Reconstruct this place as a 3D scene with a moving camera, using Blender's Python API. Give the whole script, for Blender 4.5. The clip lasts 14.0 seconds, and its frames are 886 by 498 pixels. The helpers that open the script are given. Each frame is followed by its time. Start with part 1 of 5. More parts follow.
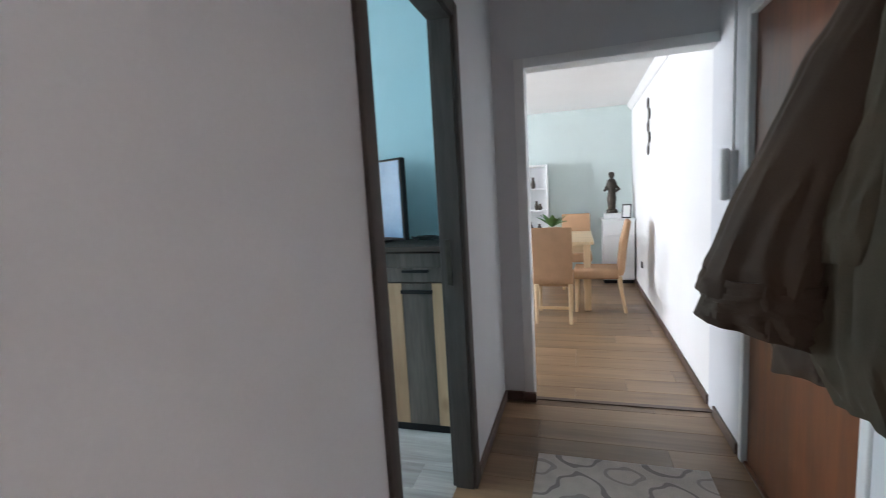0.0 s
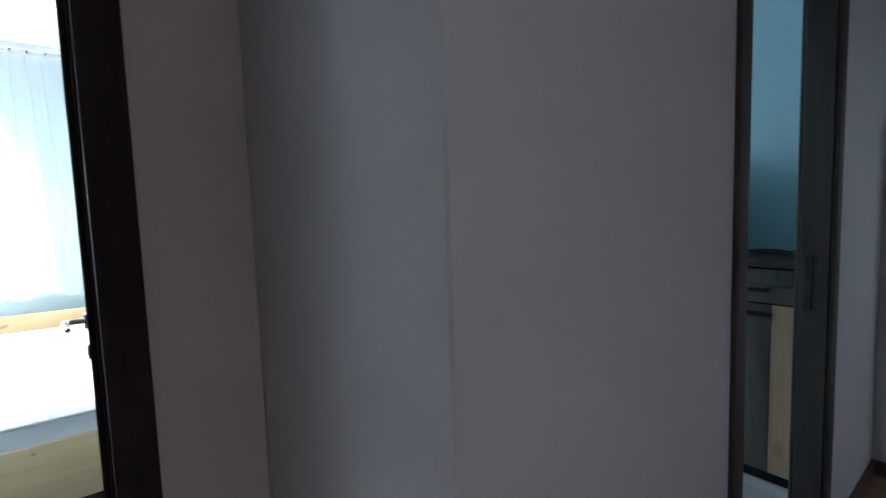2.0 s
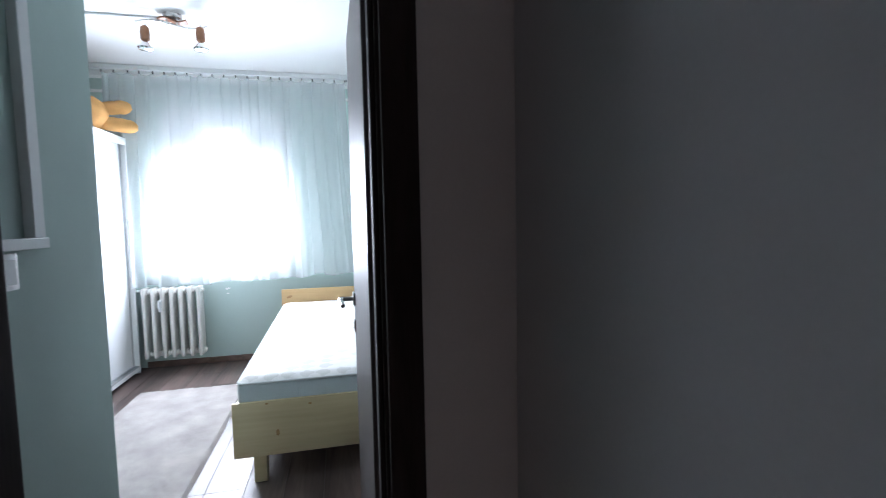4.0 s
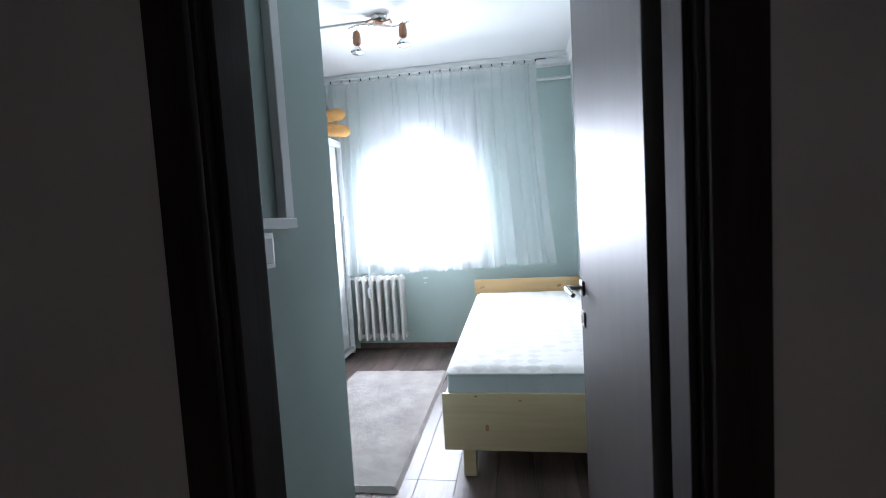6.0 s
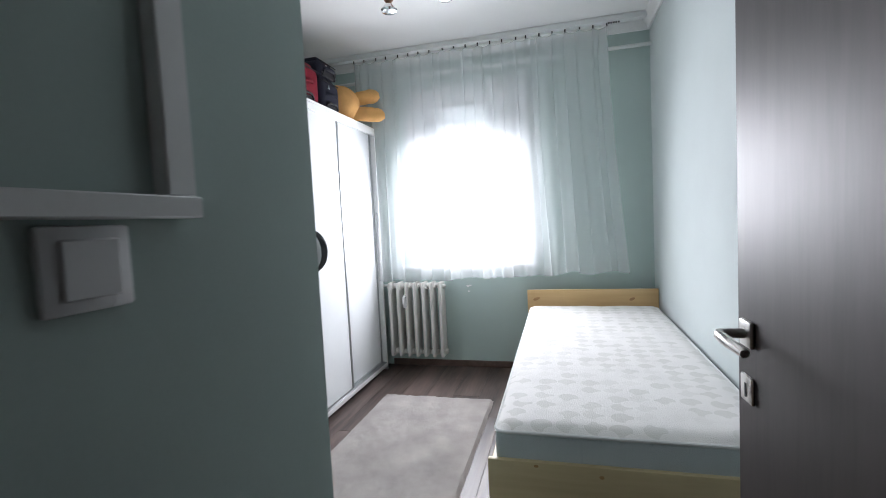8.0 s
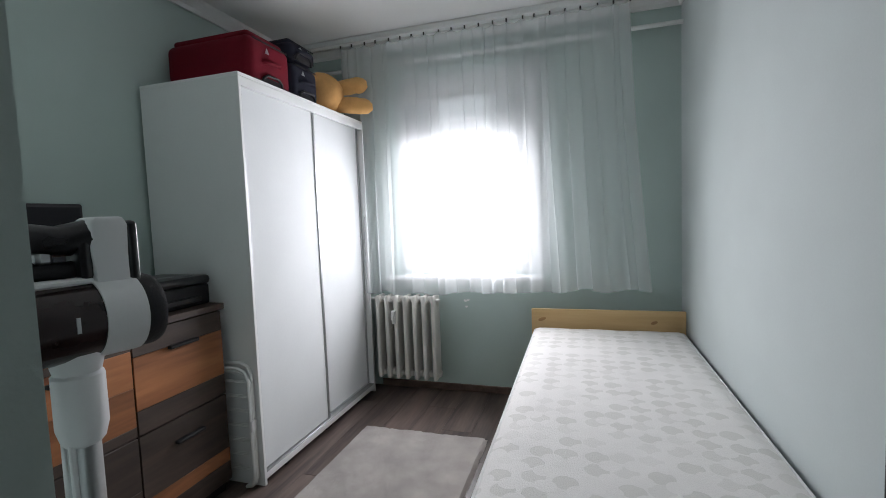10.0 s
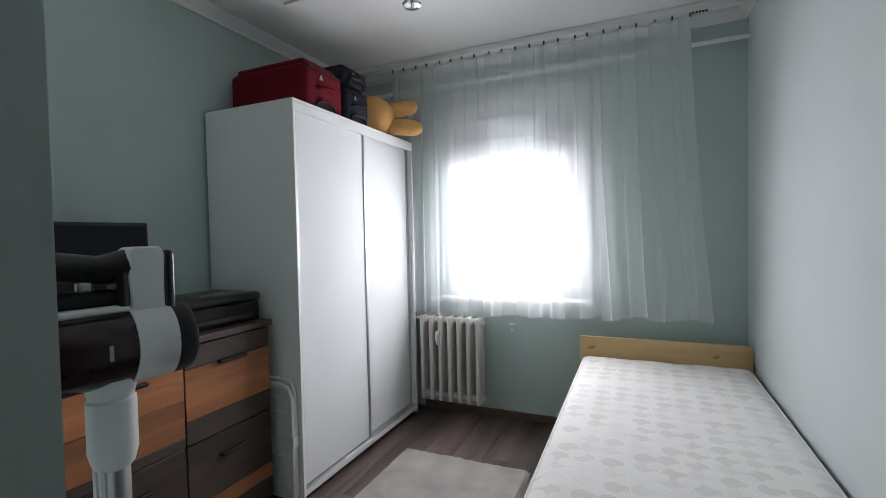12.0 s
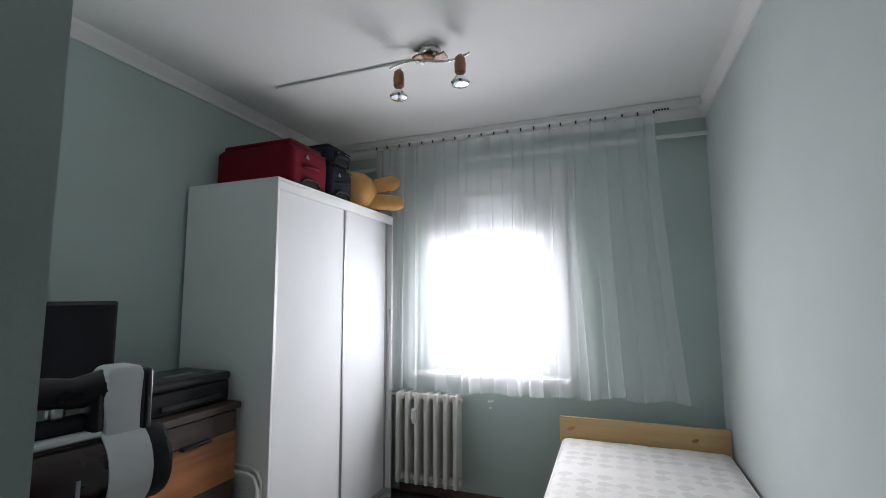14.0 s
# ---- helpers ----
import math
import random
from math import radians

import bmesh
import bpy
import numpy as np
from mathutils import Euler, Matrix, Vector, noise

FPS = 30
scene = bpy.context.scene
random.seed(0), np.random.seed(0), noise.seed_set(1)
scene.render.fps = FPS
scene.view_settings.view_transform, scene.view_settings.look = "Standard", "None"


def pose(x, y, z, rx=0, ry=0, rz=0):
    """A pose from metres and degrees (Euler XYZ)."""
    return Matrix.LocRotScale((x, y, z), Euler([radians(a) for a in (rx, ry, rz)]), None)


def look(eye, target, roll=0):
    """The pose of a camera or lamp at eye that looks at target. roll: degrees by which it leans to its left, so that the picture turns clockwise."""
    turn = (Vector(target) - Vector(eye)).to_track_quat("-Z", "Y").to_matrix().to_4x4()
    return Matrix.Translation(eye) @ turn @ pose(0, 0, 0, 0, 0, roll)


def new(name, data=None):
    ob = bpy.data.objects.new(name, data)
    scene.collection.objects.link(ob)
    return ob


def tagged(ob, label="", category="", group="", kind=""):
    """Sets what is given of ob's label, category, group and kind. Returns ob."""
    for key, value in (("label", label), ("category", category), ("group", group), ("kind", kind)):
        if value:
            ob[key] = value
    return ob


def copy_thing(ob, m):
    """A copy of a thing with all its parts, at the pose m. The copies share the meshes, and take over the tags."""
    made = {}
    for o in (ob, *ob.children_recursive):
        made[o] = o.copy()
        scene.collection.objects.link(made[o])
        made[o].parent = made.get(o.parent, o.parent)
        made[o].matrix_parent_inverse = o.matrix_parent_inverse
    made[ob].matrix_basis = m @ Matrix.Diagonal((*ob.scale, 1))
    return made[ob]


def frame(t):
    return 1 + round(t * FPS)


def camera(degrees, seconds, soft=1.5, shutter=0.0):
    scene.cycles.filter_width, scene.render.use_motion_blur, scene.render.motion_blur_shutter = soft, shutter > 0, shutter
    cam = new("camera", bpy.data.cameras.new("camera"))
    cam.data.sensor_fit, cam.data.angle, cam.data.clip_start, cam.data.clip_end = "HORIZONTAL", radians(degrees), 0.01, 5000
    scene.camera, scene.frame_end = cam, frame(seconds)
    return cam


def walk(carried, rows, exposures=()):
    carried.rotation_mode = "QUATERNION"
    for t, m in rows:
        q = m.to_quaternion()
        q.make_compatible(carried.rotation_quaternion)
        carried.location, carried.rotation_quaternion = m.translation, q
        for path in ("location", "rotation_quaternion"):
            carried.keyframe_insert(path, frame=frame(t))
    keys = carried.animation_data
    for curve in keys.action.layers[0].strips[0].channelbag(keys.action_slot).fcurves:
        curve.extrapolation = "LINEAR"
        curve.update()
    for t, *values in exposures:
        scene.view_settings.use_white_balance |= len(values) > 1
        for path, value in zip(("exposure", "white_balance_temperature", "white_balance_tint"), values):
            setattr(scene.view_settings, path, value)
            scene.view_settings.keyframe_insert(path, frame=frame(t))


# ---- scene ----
cam = camera(89.1, 14.0, soft=0.9, shutter=0.3)
PATH = [
    (0, (0.027, 0.108, 1.342), (-0.555, 2.006, 1.102), -3.3),
    (0.5, (0.000, 0.010, 1.373), (-0.880, 1.801, 1.150), -2.0),
    (1, (-0.015, -0.021, 1.371), (-1.115, 1.640, 1.186), -2.0),
    (1.5, (-0.016, -0.057, 1.356), (-1.417, 1.358, 1.204), -2.2),
    (2, (-0.041, -0.086, 1.349), (-1.618, 1.132, 1.187), -1.9),
    (2.5, (-0.074, -0.115, 1.366), (-1.791, 0.898, 1.207), -1.6),
    (3, (-0.124, -0.119, 1.346), (-1.953, 0.676, 1.199), -1.6),
    (3.5, (-0.145, -0.143, 1.350), (-2.035, 0.496, 1.207), -0.9),
    (4, (-0.181, -0.175, 1.337), (-2.126, 0.268, 1.197), -1.1),
    (6.3, (-0.491, -0.364, 1.276), (-2.452, -0.722, 1.125), -3.4),
    (6.5, (-0.54, -0.376, 1.273), (-2.498, -0.747, 1.112), -3.3),
    (7, (-0.695, -0.456, 1.275), (-2.653, -0.829, 1.115), -2.8),
    (7.5, (-0.825, -0.505, 1.266), (-2.782, -0.889, 1.12), -2.6),
    (8, (-1.036, -0.457, 1.26), (-2.967, -0.967, 1.138), -2.9),
    (8.2, (-1.127, -0.427, 1.258), (-3.051, -0.958, 1.145), -3.9),
    (10.3, (-1.539, -0.392, 1.335), (-3.434, -1.017, 1.188), -1.3),
    (10.5, (-1.551, -0.388, 1.334), (-3.425, -1.072, 1.192), -1.1),
    (11, (-1.558, -0.367, 1.32), (-3.396, -1.146, 1.198), -1.7),
    (11.5, (-1.558, -0.368, 1.337), (-3.391, -1.162, 1.229), -1.6),
    (12, (-1.56, -0.369, 1.359), (-3.391, -1.17, 1.301), -1.2),
    (12.5, (-1.557, -0.361, 1.383), (-3.391, -1.158, 1.395), -0.7),
    (13, (-1.56, -0.364, 1.413), (-3.397, -1.145, 1.536), -0.1),
    (13.5, (-1.544, -0.367, 1.435), (-3.394, -1.102, 1.623), 0.1),
    (14, (-1.534, -0.381, 1.456), (-3.397, -1.078, 1.665), -0.2),
]
walk(cam, [(t, look(eye, target, roll)) for t, eye, target, roll in PATH],
     exposures=[(0.0, 1.68, 6150, 10), (0.5, 1.65, 6100, 10), (1.0, 1.74, 5950, 9), (1.5, 1.65, 5850, 9), (2.0, 0.45, 5500, 8), (2.5, -0.2, 5600, 8), (3.0, -0.75, 5600, 8), (3.5, -0.85, 5600, 8), (4.0, -0.6, 5600, 8),
                (6.5, -0.85, 5700, 8), (7.5, -1.1, 5900, 9), (8.0, -1.45, 6150, 10), (10.5, -2.12, 6350, 10), (14.0, -2.25, 6350, 10)])

# ---- world, sun and window light ----
world = bpy.data.worlds.new("overcast_sky")
scene.world = world
world.use_nodes = True
wn = world.node_tree.nodes
sky = wn.new("ShaderNodeTexSky")
sky.sky_type = "NISHITA"
sky.sun_disc = False
sky.sun_elevation = radians(38)
sky.sun_rotation = radians(150)
sky.dust_density = 4.0
wn["Background"].inputs["Strength"].default_value = 0.15
world.node_tree.links.new(sky.outputs["Color"], wn["Background"].inputs["Color"])

sun = new("sun", bpy.data.lights.new("sun", "SUN"))
sun.data.energy, sun.data.angle, sun.data.color = 0.8, radians(14), (1.0, 0.96, 0.9)
sun.matrix_world = look((4, 8, 9), (0, 0, 0))


def window_lamp(name, x, y, z, width, height, watts, colour, down=0.0, spread=180):
    lamp = new(name, bpy.data.lights.new(name, "AREA"))
    lamp.data.shape, lamp.data.size, lamp.data.size_y = "RECTANGLE", height, width
    lamp.data.energy, lamp.data.color, lamp.data.spread = watts, colour, radians(spread)
    lamp.matrix_world = look((x, y, z), (x + 1, y, z - down))
    return lamp


window_lamp("bedroom_window_sky", -4.835, -1.225, 1.375, 1.06, 0.87, 180, (1.0, 0.965, 0.995), 0.20, 146)
window_lamp("bedroom_blind_sky", -4.965, -1.24, 2.04, 1.10, 0.40, 56, (1.0, 0.97, 0.98))
window_lamp("study_window_sky", -4.99, 1.55, 1.6, 1.5, 1.4, 27, (0.92, 0.97, 1.0))
window_lamp("dining_window_sky", -4.99, 5.0, 1.6, 2.6, 1.5, 92, (0.95, 0.96, 1.0))


# ---- materials ----
def mat(name, colour, rough=0.6, metal=0.0, vary=0.08, scale=6.0, stretch=(1, 1, 1), bump=0.05, fine=60.0, per=0.0, spec=0.5):
    """A paint-like surface: two scales of noise in the colour, grain in the relief."""
    m = bpy.data.materials.new(name)
    m.use_nodes = True
    n, l = m.node_tree.nodes, m.node_tree.links
    b = n["Principled BSDF"]
    b.inputs["Metallic"].default_value = metal
    b.inputs["Specular IOR Level"].default_value = spec
    co, mp = n.new("ShaderNodeTexCoord"), n.new("ShaderNodeMapping")
    mp.inputs["Scale"].default_value = stretch
    l.new(co.outputs["Object"], mp.inputs["Vector"])
    big, small = n.new("ShaderNodeTexNoise"), n.new("ShaderNodeTexNoise")
    big.inputs["Scale"].default_value, big.inputs["Detail"].default_value = scale, 4
    small.inputs["Scale"].default_value, small.inputs["Detail"].default_value = fine, 3
    for t in (big, small):
        l.new(mp.outputs["Vector"], t.inputs["Vector"])
    mix = n.new("ShaderNodeMath")
    mix.operation = "MULTIPLY_ADD"
    l.new(small.outputs["Fac"], mix.inputs[0])
    mix.inputs[1].default_value = 0.4
    l.new(big.outputs["Fac"], mix.inputs[2])
    ramp = n.new("ShaderNodeValToRGB")
    lo, hi = ramp.color_ramp.elements
    lo.position, hi.position = 0.45, 0.95
    lo.color = (*[max(0, c * (1 - vary)) for c in colour], 1)
    hi.color = (*[min(1, c * (1 + vary)) for c in colour], 1)
    l.new(mix.outputs[0], ramp.inputs["Fac"])
    out = ramp.outputs["Color"]
    if per:
        info, hsv, mul = n.new("ShaderNodeObjectInfo"), n.new("ShaderNodeHueSaturation"), n.new("ShaderNodeMapRange")
        mul.inputs["To Min"].default_value, mul.inputs["To Max"].default_value = 1 - per, 1 + per
        l.new(info.outputs["Random"], mul.inputs["Value"])
        l.new(mul.outputs["Result"], hsv.inputs["Value"])
        l.new(out, hsv.inputs["Color"])
        out = hsv.outputs["Color"]
    l.new(out, b.inputs["Base Color"])
    rr = n.new("ShaderNodeMapRange")
    rr.inputs["To Min"].default_value, rr.inputs["To Max"].default_value = max(0.02, rough - 0.08), min(1, rough + 0.08)
    l.new(big.outputs["Fac"], rr.inputs["Value"])
    l.new(rr.outputs["Result"], b.inputs["Roughness"])
    if bump:
        bp = n.new("ShaderNodeBump")
        bp.inputs["Strength"].default_value, bp.inputs["Distance"].default_value = bump, 0.01
        l.new(small.outputs["Fac"], bp.inputs["Height"])
        l.new(bp.outputs["Normal"], b.inputs["Normal"])
    return m


def wood(name, dark, light, rough=0.45, along="x", grain=14.0, per=0.18, knots=0.0, bump=0.06, rvar=0.1):
    """Wood with stretched grain along one axis, each piece a little different."""
    m = bpy.data.materials.new(name)
    m.use_nodes = True
    n, l = m.node_tree.nodes, m.node_tree.links
    b = n["Principled BSDF"]
    co, mp, info = n.new("ShaderNodeTexCoord"), n.new("ShaderNodeMapping"), n.new("ShaderNodeObjectInfo")
    s = {"x": (0.09, 1, 1), "y": (1, 0.09, 1), "z": (1, 1, 0.09)}[along]
    mp.inputs["Scale"].default_value = s
    l.new(co.outputs["Object"], mp.inputs["Vector"])
    shift = n.new("ShaderNodeVectorMath")
    shift.operation = "SCALE"
    shift.inputs[0].default_value = (37.0, 53.0, 71.0)
    l.new(info.outputs["Random"], shift.inputs["Scale"])
    l.new(shift.outputs["Vector"], mp.inputs["Location"])
    g1, g2 = n.new("ShaderNodeTexNoise"), n.new("ShaderNodeTexNoise")
    g1.inputs["Scale"].default_value, g1.inputs["Detail"].default_value, g1.inputs["Distortion"].default_value = grain, 6, 0.6
    g2.inputs["Scale"].default_value, g2.inputs["Detail"].default_value = grain * 7, 4
    for t in (g1, g2):
        l.new(mp.outputs["Vector"], t.inputs["Vector"])
    add = n.new("ShaderNodeMath")
    add.operation = "MULTIPLY_ADD"
    add.inputs[1].default_value = 0.35
    l.new(g2.outputs["Fac"], add.inputs[0])
    l.new(g1.outputs["Fac"], add.inputs[2])
    ramp = n.new("ShaderNodeValToRGB")
    ramp.color_ramp.elements[0].position, ramp.color_ramp.elements[1].position = 0.48, 0.88
    ramp.color_ramp.elements[0].color, ramp.color_ramp.elements[1].color = (*dark, 1), (*light, 1)
    l.new(add.outputs[0], ramp.inputs["Fac"])
    out = ramp.outputs["Color"]
    if knots:
        v = n.new("ShaderNodeTexVoronoi")
        v.inputs["Scale"].default_value = 3.1
        kmap = n.new("ShaderNodeMapping")
        kmap.inputs["Scale"].default_value = {"x": (0.6, 1, 1), "y": (1, 0.6, 1), "z": (1, 1, 0.6)}[along]
        l.new(co.outputs["Object"], kmap.inputs["Vector"])
        l.new(shift.outputs["Vector"], kmap.inputs["Location"])
        l.new(kmap.outputs["Vector"], v.inputs["Vector"])
        kr = n.new("ShaderNodeValToRGB")
        kr.color_ramp.elements[0].position, kr.color_ramp.elements[1].position = knots * 0.35, knots
        kr.color_ramp.elements[0].color, kr.color_ramp.elements[1].color = (0.28, 0.13, 0.05, 1), (1, 1, 1, 1)
        l.new(v.outputs["Distance"], kr.inputs["Fac"])
        mx = n.new("ShaderNodeMixRGB")
        mx.blend_type, mx.inputs["Fac"].default_value = "MULTIPLY", 0.8
        l.new(out, mx.inputs["Color1"])
        l.new(kr.outputs["Color"], mx.inputs["Color2"])
        out = mx.outputs["Color"]
    hsv, mul = n.new("ShaderNodeHueSaturation"), n.new("ShaderNodeMapRange")
    mul.inputs["To Min"].default_value, mul.inputs["To Max"].default_value = 1 - per, 1 + per
    l.new(info.outputs["Random"], mul.inputs["Value"])
    l.new(mul.outputs["Result"], hsv.inputs["Value"])
    l.new(out, hsv.inputs["Color"])
    l.new(hsv.outputs["Color"], b.inputs["Base Color"])
    rr = n.new("ShaderNodeMapRange")
    rr.inputs["To Min"].default_value, rr.inputs["To Max"].default_value = rough - rvar, rough + rvar
    l.new(g1.outputs["Fac"], rr.inputs["Value"])
    l.new(rr.outputs["Result"], b.inputs["Roughness"])
    bp = n.new("ShaderNodeBump")
    bp.inputs["Strength"].default_value, bp.inputs["Distance"].default_value = bump, 0.004
    l.new(add.outputs[0], bp.inputs["Height"])
    l.new(bp.outputs["Normal"], b.inputs["Normal"])
    return m


def glow(name, colour, strength):
    m = bpy.data.materials.new(name)
    m.use_nodes = True
    n = m.node_tree.nodes
    n.remove(n["Principled BSDF"])
    e = n.new("ShaderNodeEmission")
    e.inputs["Color"].default_value, e.inputs["Strength"].default_value = (*colour, 1), strength
    m.node_tree.links.new(e.outputs[0], n["Material Output"].inputs["Surface"])
    return m


def sheer(name):
    """Thin voile: lets much of the light through and scatters the rest."""
    m = bpy.data.materials.new(name)
    m.use_nodes = True
    n, l = m.node_tree.nodes, m.node_tree.links
    n.remove(n["Principled BSDF"])
    t, d, s = n.new("ShaderNodeBsdfTransparent"), n.new("ShaderNodeBsdfDiffuse"), n.new("ShaderNodeBsdfTranslucent")
    t.inputs["Color"].default_value = (0.99, 0.995, 1.0, 1)
    d.inputs["Color"].default_value = (0.98, 0.985, 0.99, 1)
    s.inputs["Color"].default_value = (0.95, 0.97, 0.99, 1)
    co, w = n.new("ShaderNodeTexCoord"), n.new("ShaderNodeTexNoise")
    w.inputs["Scale"].default_value = 350.0
    l.new(co.outputs["Object"], w.inputs["Vector"])
    mr = n.new("ShaderNodeMapRange")
    mr.inputs["To Min"].default_value, mr.inputs["To Max"].default_value = 0.27, 0.34
    l.new(w.outputs["Fac"], mr.inputs["Value"])
    a, c = n.new("ShaderNodeMixShader"), n.new("ShaderNodeMixShader")
    a.inputs["Fac"].default_value = 0.36
    l.new(d.outputs[0], a.inputs[1])
    l.new(s.outputs[0], a.inputs[2])
    l.new(mr.outputs["Result"], c.inputs["Fac"])
    l.new(t.outputs[0], c.inputs[1])
    l.new(a.outputs[0], c.inputs[2])
    l.new(c.outputs[0], n["Material Output"].inputs["Surface"])
    return m


def glassy(name, colour=(1, 1, 1), rough=0.0):
    m = bpy.data.materials.new(name)
    m.use_nodes = True
    b = m.node_tree.nodes["Principled BSDF"]
    b.inputs["Base Color"].default_value = (*colour, 1)
    b.inputs["Transmission Weight"].default_value = 1.0
    b.inputs["Roughness"].default_value = rough
    b.inputs["IOR"].default_value = 1.45
    return m


def pebbles(name, ground, figure, scale, rough=0.85):
    """Pale discs that cut into grey blotches, as woven into a mattress cover."""
    m = mat(name, ground, rough, vary=0.03, scale=9, bump=0.25, fine=240)
    n, l = m.node_tree.nodes, m.node_tree.links
    b = n["Principled BSDF"]
    old = b.inputs["Base Color"].links[0].from_socket
    co, v, w, s, s2 = n.new("ShaderNodeTexCoord"), n.new("ShaderNodeTexVoronoi"), n.new("ShaderNodeTexVoronoi"), n.new("ShaderNodeMapping"), n.new("ShaderNodeMapping")
    s.inputs["Scale"].default_value = s2.inputs["Scale"].default_value = (scale, scale * 0.86, 0.0)
    s2.inputs["Location"].default_value = (0.5, 0.42, 0.0)
    for a, c in ((s, v), (s2, w)):
        l.new(co.outputs["Object"], a.inputs["Vector"])
        l.new(a.outputs["Vector"], c.inputs["Vector"])
        c.voronoi_dimensions = "2D"
        c.inputs["Scale"].default_value, c.inputs["Randomness"].default_value = 1.0, 0.28
    r, q, cell = n.new("ShaderNodeValToRGB"), n.new("ShaderNodeValToRGB"), n.new("ShaderNodeSeparateColor")
    r.color_ramp.elements[0].position, r.color_ramp.elements[1].position = 0.37, 0.39
    q.color_ramp.elements[0].position, q.color_ramp.elements[1].position = 0.40, 0.43
    q.color_ramp.elements[0].color, q.color_ramp.elements[1].color = (1, 1, 1, 1), (0, 0, 0, 1)
    l.new(v.outputs["Distance"], r.inputs["Fac"])
    l.new(w.outputs["Distance"], q.inputs["Fac"])
    l.new(w.outputs["Color"], cell.inputs["Color"])
    pick, shade = n.new("ShaderNodeMath"), n.new("ShaderNodeMath")
    pick.operation, shade.operation = "MULTIPLY", "MULTIPLY"
    l.new(q.outputs["Color"], pick.inputs[0])
    l.new(cell.outputs["Red"], pick.inputs[1])
    pick.use_clamp = True
    l.new(pick.outputs[0], shade.inputs[0])
    shade.inputs[1].default_value = 1.6
    shade.use_clamp = True
    k, mx = n.new("ShaderNodeMath"), n.new("ShaderNodeMixRGB")
    k.operation = "MULTIPLY"
    l.new(r.outputs["Color"], k.inputs[0])
    l.new(shade.outputs[0], k.inputs[1])
    mx.inputs["Color2"].default_value = (*figure, 1)
    l.new(k.outputs[0], mx.inputs["Fac"])
    l.new(old, mx.inputs["Color1"])
    l.new(mx.outputs["Color"], b.inputs["Base Color"])
    bp = b.inputs["Normal"].links[0].from_node
    add = n.new("ShaderNodeMath")
    add.operation = "MULTIPLY_ADD"
    add.inputs[1].default_value = -0.6
    l.new(k.outputs[0], add.inputs[0])
    l.new(bp.inputs["Height"].links[0].from_socket, add.inputs[2])
    l.new(add.outputs[0], bp.inputs["Height"])
    return m


def lattice(name, ground, figure, kx, ky, rough=0.9):
    """A rug with an ogee lattice in light lines and a small medallion in each field."""
    m = mat(name, ground, rough, vary=0.12, scale=14, bump=0.5, fine=220)
    n, l = m.node_tree.nodes, m.node_tree.links
    b = n["Principled BSDF"]
    old = b.inputs["Base Color"].links[0].from_socket
    co, sep = n.new("ShaderNodeTexCoord"), n.new("ShaderNodeSeparateXYZ")
    l.new(co.outputs["Object"], sep.inputs[0])

    def op(kind, a, c=0.0):
        o = n.new("ShaderNodeMath")
        o.operation = kind
        for i, x in enumerate((a, c)):
            if isinstance(x, (int, float)):
                o.inputs[i].default_value = x
            else:
                l.new(x, o.inputs[i])
        return o.outputs[0]

    cx, cy = op("COSINE", op("MULTIPLY", sep.outputs[0], kx)), op("COSINE", op("MULTIPLY", sep.outputs[1], ky))
    c2 = op("MULTIPLY", op("COSINE", op("MULTIPLY", sep.outputs[1], ky * 3)), 0.28)
    c5 = op("MULTIPLY", op("COSINE", op("MULTIPLY", op("ADD", sep.outputs[0], sep.outputs[1]), kx * 3.1)), 0.12)
    f = op("ADD", op("ADD", op("ADD", cx, cy), c2), c5)
    band = op("LESS_THAN", op("ABSOLUTE", f), 0.17)
    bloom = op("LESS_THAN", op("ABSOLUTE", op("SUBTRACT", op("ABSOLUTE", f), 1.55)), 0.16)
    both = op("MAXIMUM", band, op("MULTIPLY", bloom, 0.7))
    mx = n.new("ShaderNodeMixRGB")
    mx.inputs["Color2"].default_value = (*figure, 1)
    l.new(both, mx.inputs["Fac"])
    l.new(old, mx.inputs["Color1"])
    l.new(mx.outputs["Color"], b.inputs["Base Color"])
    return m


